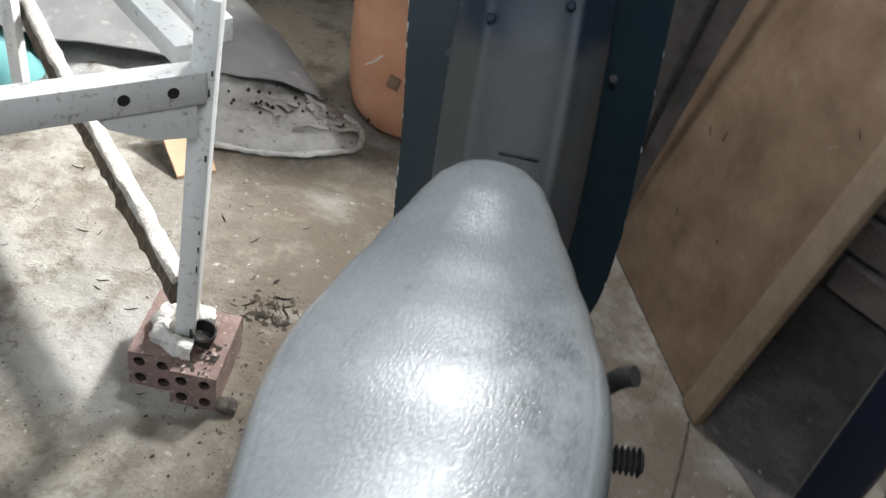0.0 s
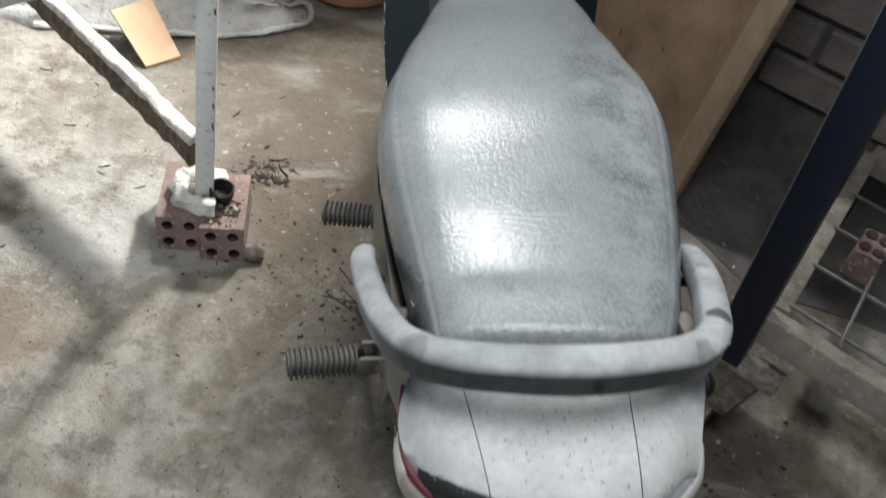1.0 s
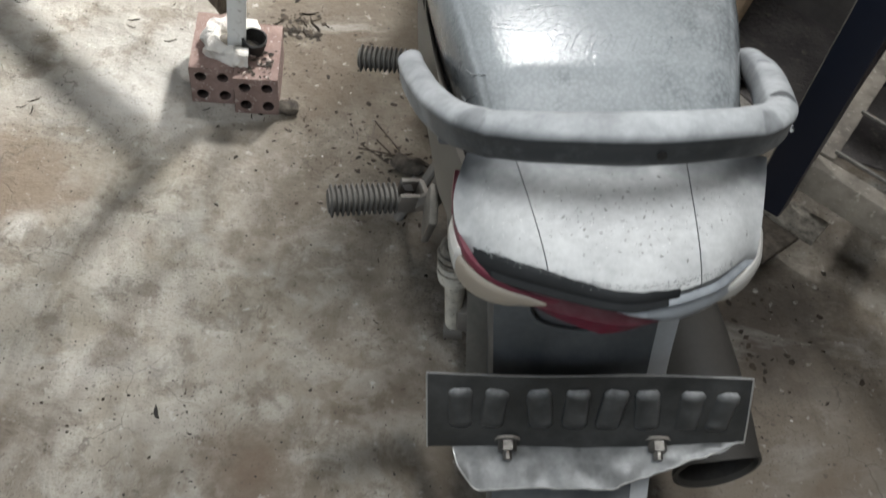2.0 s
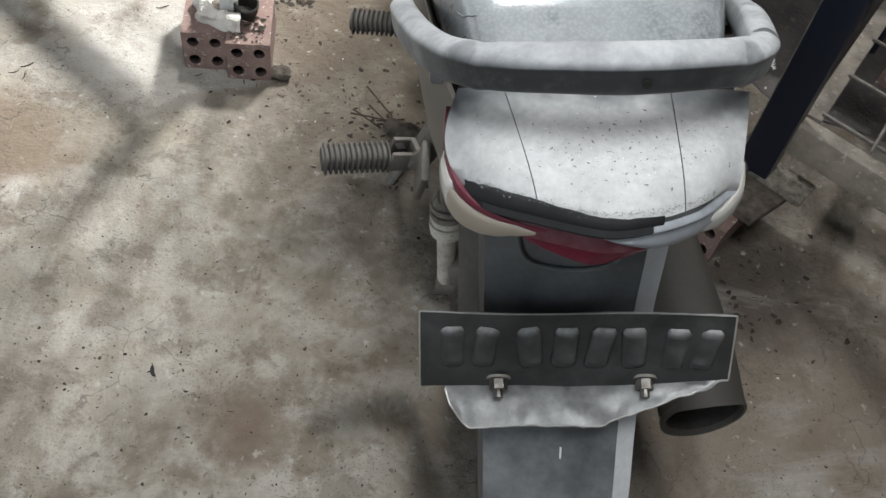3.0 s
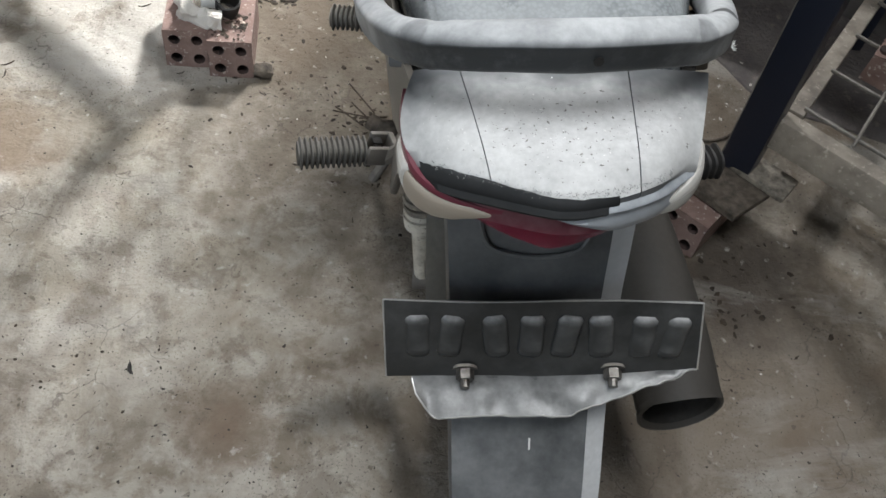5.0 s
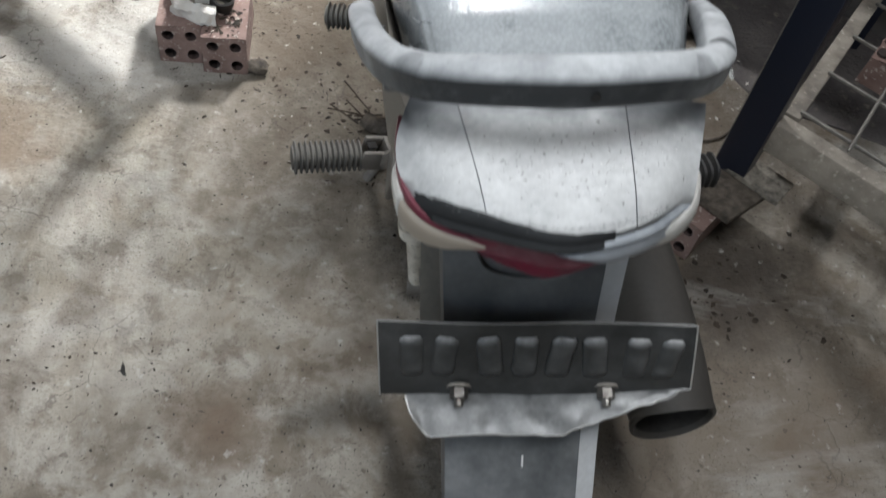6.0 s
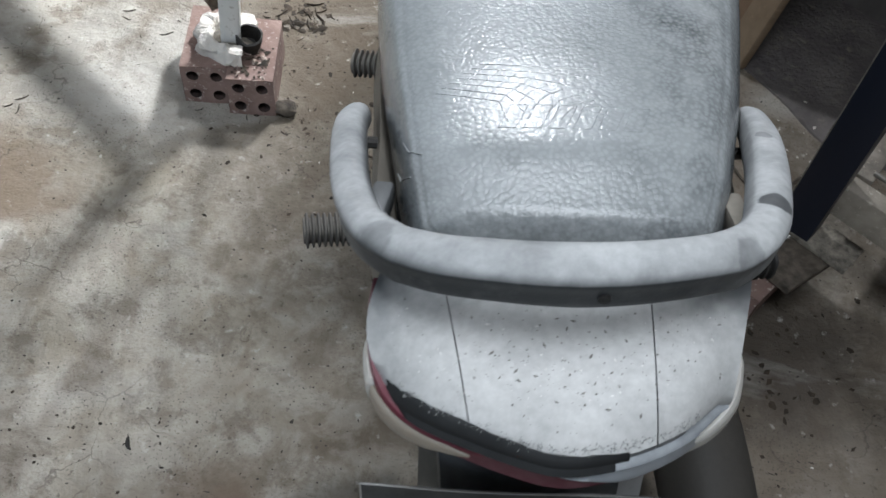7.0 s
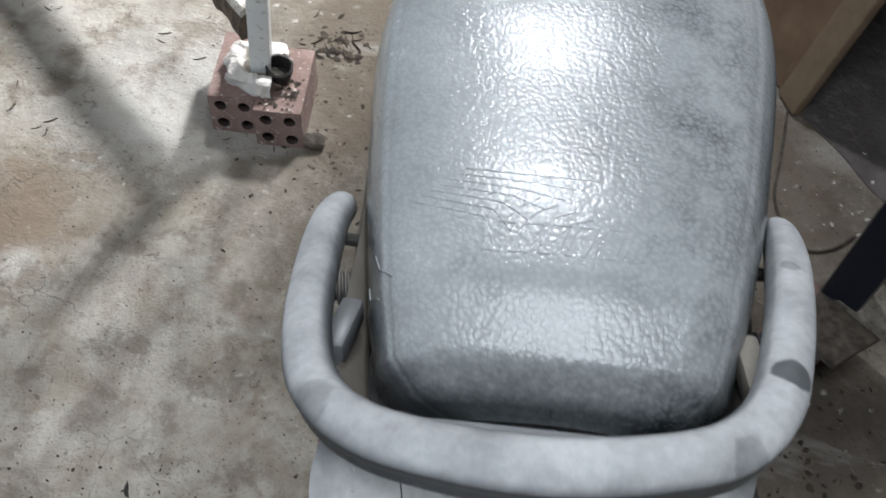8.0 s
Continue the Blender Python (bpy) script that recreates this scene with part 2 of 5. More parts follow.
def seat_vinyl():
    """Black grained vinyl under pale dust, rubbed bare in blotches along one edge."""
    m, nt, p = tree("dusty_seat_vinyl")
    tc = nt.nodes.new("ShaderNodeTexCoord")
    sx = nt.nodes.new("ShaderNodeSeparateXYZ")
    nt.links.new(tc.outputs["Object"], sx.inputs[0])

    def ramp(src, lo, hi):
        r = nt.nodes.new("ShaderNodeMapRange")
        r.interpolation_type = "SMOOTHSTEP"
        r.inputs["From Min"].default_value, r.inputs["From Max"].default_value = lo, hi
        nt.links.new(src, r.inputs[0])
        return r.outputs[0]

    # pebbled grain
    warp = nt.nodes.new("ShaderNodeVectorMath")
    warp.operation = "MULTIPLY_ADD"
    soft = nt.nodes.new("ShaderNodeTexNoise")
    soft.inputs["Scale"].default_value = 90.0
    nt.links.new(tc.outputs["Object"], soft.inputs["Vector"])
    nt.links.new(soft.outputs["Color"], warp.inputs[0])
    warp.inputs[1].default_value = (0.004, 0.004, 0.004)
    nt.links.new(tc.outputs["Object"], warp.inputs[2])
    cells = nt.nodes.new("ShaderNodeTexVoronoi")
    cells.inputs["Scale"].default_value = 330.0
    nt.links.new(warp.outputs[0], cells.inputs["Vector"])
    grain = ramp(cells.outputs[0], 0.25, 0.75)
    # dust
    up = facing_up(nt, 0.02, 0.62)
    cloud = noise_fac(nt, 9.0, 4, 0.35, 0.65, 0.55)
    fine = noise_fac(nt, 150.0, 3, 0.30, 0.70, 0.6)
    dust = maths(nt, "ADD", maths(nt, "ADD", maths(nt, "MULTIPLY", cloud, 0.18), 0.62), maths(nt, "MULTIPLY", fine, 0.09))
    dust = maths(nt, "SUBTRACT", dust, maths(nt, "MULTIPLY", grain, 0.09))
    dust = maths(nt, "MULTIPLY", dust, up, True)
    # rubbed down to the grain along the right edge
    edge = maths(nt, "MULTIPLY", ramp(maths(nt, "ADD", sx.outputs[0], maths(nt, "MULTIPLY", cloud, 0.02)), 0.030, 0.090), ramp(sx.outputs[0], 0.135, 0.105))
    edge = maths(nt, "MULTIPLY", edge, ramp(sx.outputs[1], 0.38, 0.24))
    blot = maths(nt, "MULTIPLY", noise_fac(nt, 17.0, 4, 0.40, 0.66, 0.58), maths(nt, "ADD", maths(nt, "MULTIPLY", grain, 0.30), maths(nt, "ADD", maths(nt, "MULTIPLY", noise_fac(nt, 260.0, 2, 0.35, 0.65), 0.20), 0.35)))
    dust = maths(nt, "SUBTRACT", dust, maths(nt, "MULTIPLY", maths(nt, "MULTIPLY", edge, blot), 0.62), True)
    # rear end darkened: thinner dust, with the shade of its rear face painted in
    dust = maths(nt, "MULTIPLY", dust, maths(nt, "SUBTRACT", 1.0, maths(nt, "MULTIPLY", ramp(maths(nt, "ADD", sx.outputs[1], maths(nt, "MULTIPLY", fine, 0.012)), -0.126, -0.162), 0.60)), True)
    # faint scuffs anywhere, and less dust towards the nose
    scuff = maths(nt, "MULTIPLY", noise_fac(nt, 26.0, 6, 0.60, 0.70, 0.65), grain)
    dust = maths(nt, "SUBTRACT", dust, maths(nt, "MULTIPLY", scuff, 0.18), True)
    nose = ramp(maths(nt, "ADD", sx.outputs[1], maths(nt, "MULTIPLY", noise_fac(nt, 9.0, 4, 0.2, 0.8), 0.10)), 0.20, 0.42)
    dust = maths(nt, "MULTIPLY", dust, maths(nt, "SUBTRACT", 1.0, maths(nt, "MULTIPLY", nose, 0.38)), True)
    nt.links.new(mix(nt, dust, (0.030, 0.037, 0.042), (0.42, 0.445, 0.457)), p.inputs["Base Color"])
    r = nt.nodes.new("ShaderNodeMapRange")
    r.inputs["To Min"].default_value, r.inputs["To Max"].default_value = 0.19, 0.29
    nt.links.new(dust, r.inputs[0])
    nt.links.new(r.outputs[0], p.inputs["Roughness"])
    p.inputs["Specular IOR Level"].default_value = 0.45
    wrinkle = noise_fac(nt, 70.0, 4, 0.3, 0.7, stretch=(1.6, 0.7, 1.0), dist=0.9)
    h = maths(nt, "SUBTRACT", maths(nt, "MULTIPLY", wrinkle, 0.55), maths(nt, "MULTIPLY", grain, 0.60))
    bump(nt, p, h, 0.21, 0.0010)
    return m


CONCRETE = concrete()
SEAT = seat_vinyl()
RAIL = dusty("dusty_rail_paint", (0.030, 0.034, 0.038), (0.50, 0.515, 0.525), 0.28, 0.82, 0.55, 24.0, 0.52, 0.62, slide=(0.050, 0.125), rubs=(((0.109, -0.152, 0.811), 0.0125, 0.82), ((-0.092, -0.200, 0.826), 0.013, 0.30), ((0.079, -0.206, 0.832), 0.012, 0.32), ((0.129, -0.060, 0.757), 0.006, 0.4)))
PRESSED = dusty("raised_plate_paint", (0.030, 0.032, 0.033), (0.42, 0.42, 0.415), 0.18, 0.9, 0.34, 70.0, 0.35, 0.6)
LINT = plain("grey_lint", (0.16, 0.165, 0.165), (0.34, 0.345, 0.34), 300, 0.95)
GREYTRIM = dusty("grey_trim_band", (0.13, 0.14, 0.155), (0.36, 0.385, 0.41), 0.1, 0.8, 0.5, 40.0, 0.4, 0.8)
COLLAR = plain("grimy_beige_plastic", (0.38, 0.35, 0.30), (0.60, 0.57, 0.50), 45, 0.6, 120, 0.3, 0.0, (0.12, 0.10, 0.08))
GRIME = plain("grime_caked_boot", (0.09, 0.08, 0.068), (0.30, 0.27, 0.225), 60, 0.85, 120, 0.5)
CHIPPED = plain("whitened_chips", (0.40, 0.42, 0.43), (0.60, 0.61, 0.60), 90, 0.7)
# the darker front end paints in the shade under the grab rail
TAIL = dusty("dusty_tail_plastic", (0.12, 0.125, 0.13), (0.57, 0.575, 0.57), 0.05, 0.5, 0.4, 26.0, 0.72, 0.55, shaded_bare=(-0.174, -0.200))
DARKBAND = dusty("sooty_trim_band", (0.008, 0.009, 0.010), (0.034, 0.036, 0.038), 0.1, 1.1, 0.9, 40.0, 0.3, 0.8)
BEIGE = dusty("yellowed_plastic", (0.34, 0.29, 0.235), (0.44, 0.40, 0.345), 0.1, 0.8, 0.45, 25.0, 0.5, 0.6)
SIGNAL = dusty("dusty_clear_lens", (0.55, 0.54, 0.51), (0.60, 0.58, 0.54), 0.1, 0.6, 0.25, 25.0, 0.6, 0.45)
SOOTRED = dusty("sooty_red_lens", (0.080, 0.005, 0.018), (0.20, 0.10, 0.115), -0.5, 0.9, 0.3, 70.0, 0.0, 0.6)
STRIPRED = dusty("dusty_red_strip", (0.13, 0.010, 0.030), (0.19, 0.085, 0.095), 0.1, 1.5, 0.35, 60.0, 0.3, 0.7)
RED = dusty("dusty_red_lens", (0.25, 0.010, 0.045), (0.30, 0.15, 0.17), -0.4, 1.2, 0.25, 30.0, 0.3, 0.6)
GREYLENS = dusty("dusty_grey_lens", (0.24, 0.26, 0.285), (0.54, 0.575, 0.61), -0.1, 0.7, 0.3, 24.0, 0.5, 0.5)
FENDER = dusty("dusty_black_plastic", (0.052, 0.056, 0.059), (0.26, 0.265, 0.265), -0.1, 1.0, 0.5, 22.0, 0.12, 0.7)
FENDER_SIDE = dusty("dust_coated_plastic", (0.48, 0.49, 0.495), (0.66, 0.67, 0.675), 0.0, 0.8, 0.5, 18.0, 0.5, 0.75)
DIRTSIDE = dusty("dirt_coated_plastic", (0.15, 0.135, 0.115), (0.30, 0.275, 0.235), 0.0, 0.9, 0.6, 22.0, 0.3, 0.85)
PLATE = dusty("dusty_plate_paint", (0.015, 0.0165, 0.017), (0.30, 0.30, 0.295), 0.15, 1.0, 0.34, 40.0, 0.2, 0.6)
STRIP = dusty("bent_plate_paint", (0.055, 0.056, 0.057), (0.52, 0.52, 0.51), 0.50, 1.05, 0.22, 22.0, 0.25, 0.42)
BOLT = plain("dark_oily_steel", (0.09, 0.085, 0.078), (0.22, 0.205, 0.185), 90, 0.4, 160, 0.2, 0.6, (0.10, 0.06, 0.04))
EDGE = plain("bare_aluminium_edge", (0.42, 0.42, 0.41), (0.58, 0.57, 0.55), 40, 0.4, 200, 0.1, 0.6)
STEEL = plain("dull_steel", (0.20, 0.19, 0.175), (0.34, 0.32, 0.29), 30, 0.5, 160, 0.2, 0.5, (0.14, 0.09, 0.06))
RUBBER = dusty("dusty_rubber", (0.035, 0.034, 0.032), (0.24, 0.225, 0.20), -0.3, 0.8, 0.7, 30.0, 0.6, 0.85)
BLACKRUBBER = plain("black_rubber", (0.02, 0.02, 0.021), (0.045, 0.043, 0.04), 25, 0.75, 140, 0.2)
MUFFLER = dusty("dusty_muffler_steel", (0.030, 0.028, 0.025), (0.075, 0.068, 0.060), 0.2, 1.1, 0.5, 14.0, 0.5, 0.8)
MECH = dusty("grimy_metal", (0.10, 0.09, 0.08), (0.35, 0.32, 0.28), -0.2, 0.8, 0.5, 30.0, 0.4, 0.8)
NAVY = dusty("navy_plastic", (0.003, 0.016, 0.026), (0.014, 0.036, 0.047), -0.2, 1.2, 0.42, 9.0, 0.15, 0.6, 200.0, 0.05)
TUNNEL = dusty("dusty_tunnel_plastic", (0.008, 0.018, 0.036), (0.070, 0.070, 0.067), -0.25, 0.35, 0.45, 6.0, 0.5, 0.65, shaded_bare=(0.775, 0.735), axis=2)
BRICK = plain("fired_clay_brick", (0.17, 0.108, 0.092), (0.265, 0.185, 0.160), 18, 0.88, 130, 0.5, 0.0, (0.50, 0.45, 0.40))
# brick channels coloured near black, their inner shade painted in
HOLE = plain("shaded_brick_hole", (0.03, 0.022, 0.02), (0.07, 0.045, 0.04), 20, 0.95)
MORTAR = plain("lime_mortar", (0.58, 0.54, 0.49), (0.74, 0.71, 0.66), 22, 0.9, 110, 0.8, depth=0.004)
WHITE = plain("chipped_white_paint", (0.70, 0.71, 0.69), (0.80, 0.80, 0.78), 14, 0.4, 90, 0.1, 0.0, (0.42, 0.40, 0.36), lo=0.3, hi=0.7)
# black marks, and solid dark pieces standing in for the shade inside holes
DARK = plain("black_stain_and_hole", (0.012, 0.011, 0.01), (0.03, 0.027, 0.024), 30, 0.7)
CRUMB = plain("brick_and_mortar_crumbs", (0.26, 0.17, 0.14), (0.46, 0.40, 0.35), 70, 0.95, 140, 0.6)
BARK = plain("weathered_stick", (0.54, 0.49, 0.42), (0.78, 0.74, 0.67), 20, 0.85, 60, 0.9, 0.0, (0.16, 0.12, 0.09), (3, 3, 0.5), depth=0.004)
DARKBARK = plain("dark_bark", (0.075, 0.055, 0.038), (0.19, 0.145, 0.10), 30, 0.9, 60, 0.9, 0.0, (0.05, 0.038, 0.028), (2, 2, 1), depth=0.004)
CARD = plain("brown_card", (0.48, 0.31, 0.19), (0.56, 0.38, 0.25), 9, 0.85, 200, 0.15)
SACK = plain("cement_paper_sack", (0.36, 0.34, 0.31), (0.64, 0.62, 0.585), 6, 0.85, 45, 0.8, 0.0, (0.20, 0.175, 0.15), depth=0.006)
SACKLIP = plain("pale_paper_edge", (0.56, 0.545, 0.51), (0.74, 0.725, 0.69), 14, 0.85, 60, 0.6, 0.0, (0.30, 0.27, 0.24))
SHEET = plain("grey_plastic_sheet", (0.26, 0.255, 0.25), (0.40, 0.39, 0.375), 4, 0.55, 30, 0.3, 0.0, (0.50, 0.49, 0.46))
TEAL = plain("teal_cloth", (0.12, 0.36, 0.36), (0.22, 0.48, 0.47), 9, 0.85, 200, 0.3)
POT = plain("terracotta", (0.50, 0.235, 0.13), (0.60, 0.32, 0.20), 6, 0.8, 140, 0.25, 0.0, (0.42, 0.27, 0.19))
PLY = plain("stained_plywood", (0.194, 0.124, 0.078), (0.333, 0.229, 0.152), 3.2, 0.75, 70, 0.25, 0.0, (0.248, 0.163, 0.101), (2.5, 2.5, 0.7))
PLYEDGE = plain("pale_timber", (0.247, 0.180, 0.120), (0.338, 0.255, 0.177), 6, 0.75, 70, 0.25, 0.0, (0.360, 0.262, 0.173), (3, 3, 0.5))
BLOCK = plain("concrete_block", (0.161, 0.141, 0.134), (0.294, 0.256, 0.238), 9, 0.92, 60, 0.9, 0.0, (0.308, 0.266, 0.245), depth=0.005)
JOINT = plain("sooty_joint", (0.078, 0.072, 0.070), (0.143, 0.130, 0.124), 12, 0.95)
SOIL = plain("black_soil", (0.088, 0.079, 0.079), (0.177, 0.159, 0.151), 8, 0.95, 70, 0.9, 0.0, (0.220, 0.194, 0.169), depth=0.006)
POST = dusty("black_steel_paint", (0.015, 0.020, 0.037), (0.043, 0.051, 0.075), 0.0, 1.0, 0.38, 12.0, 0.3, 0.6)
SHELFWOOD = plain("grimy_timber", (0.182, 0.160, 0.137), (0.364, 0.324, 0.273), 8, 0.85, 60, 0.5, 0.0, (0.473, 0.428, 0.364), (2, 2, 2))
WIRE = plain("galvanised_wire", (0.15, 0.14, 0.125), (0.26, 0.245, 0.22), 40, 0.6, 150, 0.2, 0.3)
PLASTER = plain("grey_plaster", (0.17, 0.16, 0.145), (0.26, 0.245, 0.225), 2.5, 0.9, 40, 0.4, 0.0, (0.12, 0.11, 0.10))
ROOFING = plain("fibre_cement_roof", (0.26, 0.25, 0.24), (0.36, 0.35, 0.335), 3, 0.9, 40, 0.4)
MUD = plain("dried_mud", (0.045, 0.037, 0.030), (0.13, 0.108, 0.085), 60, 0.95, 120, 0.8)
SPECK = plain("grey_grit", (0.14, 0.135, 0.125), (0.30, 0.29, 0.275), 300, 0.95)
CHIP = plain("dry_leaf_crumbs", (0.018, 0.014, 0.010), (0.060, 0.044, 0.030), 60, 0.95)
PALECHIP = plain("mortar_crumbs", (0.50, 0.47, 0.42), (0.66, 0.63, 0.58), 60, 0.95)
WEB = plain("pale_fluff", (0.62, 0.62, 0.60), (0.74, 0.74, 0.72), 60, 0.9)

# ---- mesh helpers ----


def smooth(bm, angle=35):
    for f in bm.faces:
        f.smooth = True
    for e in bm.edges:
        if len(e.link_faces) == 2 and e.calc_face_angle(0) > radians(angle):
            e.smooth = False


def part(name, bm, material, parent=None, label="", angle=35):
    """One mesh object made of bm, under a thing or a part of one."""
    bmesh.ops.recalc_face_normals(bm, faces=bm.faces)
    smooth(bm, angle)
    me = bpy.data.meshes.new(name)
    bm.to_mesh(me)
    bm.free()
    for one in (material if isinstance(material, (list, tuple)) else [material]):
        me.materials.append(one)
    ob = new(name, me)
    ob.parent = parent
    if label:
        ob["label"] = label
    return ob


def base(name, m, label, category, group="", kind=""):
    ob = new(name)
    ob.empty_display_size = 0.05
    ob.matrix_world = m
    return tagged(ob, label, category, group, kind)


def block(sx, sy, sz, at=(0, 0, 0), turn=None, bevel=0.004, segs=2):
    bm = bmesh.new()
    bmesh.ops.create_cube(bm, size=1.0)
    bmesh.ops.scale(bm, vec=(sx, sy, sz), verts=bm.verts)
    if bevel:
        bmesh.ops.bevel(bm, geom=bm.edges[:], offset=bevel, segments=segs, affect="EDGES", profile=0.5)
    if turn:
        bmesh.ops.rotate(bm, cent=(0, 0, 0), matrix=turn.to_3x3(), verts=bm.verts)
    bmesh.ops.translate(bm, vec=at, verts=bm.verts)
    return bm


def join(*many):
    out = bmesh.new()
    for bm in many:
        me = bpy.data.meshes.new("tmp")
        bm.to_mesh(me)
        bm.free()
        out.from_mesh(me)
        bpy.data.meshes.remove(me)
    return out


def rough(bm, amount, scale, seed=0.0):
    for v in bm.verts:
        v.co += amount * noise.noise_vector(v.co * scale + Vector((seed, seed * 1.7, 0)))
    return bm


def loft(rings, closed=True, caps=True):
    """A skin over rings of points, all of one length."""
    bm = bmesh.new()
    rows = [[bm.verts.new(p) for p in ring] for ring in rings]
    n = len(rows[0])
    for a, b in zip(rows, rows[1:]):
        for i in range(n if closed else n - 1):
            bm.faces.new((a[i], a[(i + 1) % n], b[(i + 1) % n], b[i]))
    if caps and closed:
        bm.faces.new(rows[0])
        bm.faces.new(rows[-1])
    return bm


def spline(points, per=8):
    """A smooth line through the points."""
    ps = [Vector(p) for p in points]
    ps = [2 * ps[0] - ps[1], *ps, 2 * ps[-1] - ps[-2]]
    out = []
    for i in range(1, len(ps) - 2):
        a, b, c, d = ps[i - 1:i + 3]
        for k in range(per):
            s = k / per
            out.append(0.5 * ((2 * b) + (c - a) * s + (2 * a - 5 * b + 4 * c - d) * s * s + (3 * b - a - 3 * c + d) * s ** 3))
    return out + [ps[-2]]


def lerp_table(table, x):
    for (x0, *v0), (x1, *v1) in zip(table, table[1:]):
        if x <= x1:
            s = max(0.0, (x - x0) / (x1 - x0))
            s = s * s * (3 - 2 * s) * 0.4 + s * 0.6
            return [a + (b - a) * s for a, b in zip(v0, v1)]
    return list(table[-1][1:])


def tube(line, radii, sides=12, up=(0, 0, 1), power=2.0, caps=True):
    """A skin along a line; radii: (across, up) at each point, or one for all."""
    rings = []
    for i, p in enumerate(line):
        ahead = (line[min(i + 1, len(line) - 1)] - line[max(i - 1, 0)]).normalized()
        side = ahead.cross(Vector(up))
        side = side.normalized() if side.length > 1e-5 else Vector((1, 0, 0))
        top = side.cross(ahead)
        rx, rz = radii[i] if isinstance(radii, list) else radii
        ring = []
        for k in range(sides):
            a = 2 * math.pi * k / sides
            c, s = math.cos(a), math.sin(a)
            ring.append(p + side * rx * math.copysign(abs(c) ** (2 / power), c) + top * rz * math.copysign(abs(s) ** (2 / power), s))
        rings.append(ring)
    return loft(rings, caps=caps)


def rod(a, b, r, sides=12, r2=None):
    a, b = Vector(a), Vector(b)
    up = (0, 0, 1) if abs((b - a).normalized().z) < 0.95 else (0, 1, 0)
    return tube([a, b], [(r, r), (r2 or r, r2 or r)], sides, up)


def lathe(profile, sides=32):
    """Turned about z: profile of (radius, height)."""
    return loft([[Vector((r * math.cos(2 * math.pi * k / sides), r * math.sin(2 * math.pi * k / sides), z)) for k in range(sides)] for r, z in profile], caps=False)


def sheet(outline, thick, bevel=0.0):
    """A flat slab: outline in x, y, its top at thick."""
    bm = bmesh.new()
    f = bm.faces.new([bm.verts.new((x, y, 0)) for x, y in outline])
    ex = bmesh.ops.extrude_face_region(bm, geom=[f])
    bmesh.ops.translate(bm, vec=(0, 0, thick), verts=[v for v in ex["geom"] if isinstance(v, bmesh.types.BMVert)])
    if bevel:
        bmesh.ops.bevel(bm, geom=bm.edges[:], offset=bevel, segments=1, affect="EDGES")
    return bm


def into(bm, m):
    bmesh.ops.transform(bm, matrix=m, verts=bm.verts)
    return bm


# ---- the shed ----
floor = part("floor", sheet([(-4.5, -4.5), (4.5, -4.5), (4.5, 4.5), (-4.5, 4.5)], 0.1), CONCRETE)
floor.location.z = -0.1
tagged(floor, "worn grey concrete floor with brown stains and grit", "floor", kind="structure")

TURNED = Matrix.Rotation(math.atan2(U.y, U.x), 4, "Z")   # the room's own axes: x along the wall, y into it


def wall(name, label, boxes, material=PLASTER):
    bm = join(*[block(x1 - x0, y1 - y0, z1 - z0, ((x0 + x1) / 2, (y0 + y1) / 2, (z0 + z1) / 2), bevel=0) for x0, x1, y0, y1, z0, z1 in boxes])
    ob = part(name, into(bm, TURNED), material)
    return tagged(ob, label, "wall", kind="structure")


u1, z1, w1, h1 = OPENING
wall_north = wall("wall_north", "unplastered concrete block wall with dark joints", [
    (-2.8, 2.8, WALL, WALL + 0.15, 0, z1 - h1 / 2), (-2.8, u1 - w1 / 2, WALL, WALL + 0.15, z1 - h1 / 2, z1 + h1 / 2), (u1 + w1 / 2, 2.8, WALL, WALL + 0.15, z1 - h1 / 2, z1 + h1 / 2),
    (-2.8, 2.8, WALL, WALL + 0.15, z1 + h1 / 2, ROOF)], JOINT)
wall("wall_east", "bare grey plastered shed wall", [(2.6, 2.8, SOUTH, WALL, 0, ROOF)])
wall("wall_west", "bare grey plastered shed wall", [(-2.8, -2.6, SOUTH, WALL, 0, ROOF)])
G0, G1 = -0.5 - GATE_W / 2, -0.5 + GATE_W / 2
wall("wall_south", "unseen plastered shed wall with a wide open gateway", [(-2.8, G0, SOUTH - 0.2, SOUTH, 0, ROOF), (G1, 2.8, SOUTH - 0.2, SOUTH, 0, ROOF), (G0, G1, SOUTH - 0.2, SOUTH, GATE_H, ROOF)])
S0, S1, S2, S3 = SKY_U - SKY_W / 2, SKY_U + SKY_W / 2, SKY_N - SKY_D / 2, SKY_N + SKY_D / 2
A0, A1, A2, A3 = GAP[0] - GAP[2] / 2, GAP[0] + GAP[2] / 2, GAP[1] - GAP[3] / 2, GAP[1] + GAP[3] / 2
ceiling = wall("ceiling", "unseen grey fibre cement roof with two open gaps", [
    (x0, x1, y0, y1, ROOF, ROOF + 0.02) for x0, x1, y0, y1 in (
        (-2.8, 2.8, SOUTH - 0.2, S2), (-2.8, S0, S2, S3), (S1, 2.8, S2, S3), (-2.8, 2.8, S3, A2), (-2.8, A0, A2, A3), (A1, 2.8, A2, A3), (-2.8, 2.8, A3, WALL + 0.15))], ROOFING)
ceiling["category"] = "ceiling"

# ---- the motorcycle, leaning on its side stand; its own axes: x right, y ahead, z up ----
LEAN = 6.7
bike = base("motorcycle", pose(0.0837, 0, 0, 0, -LEAN, 0), "dust-covered black underbone motorcycle leaning on its side stand", "motorcycle")

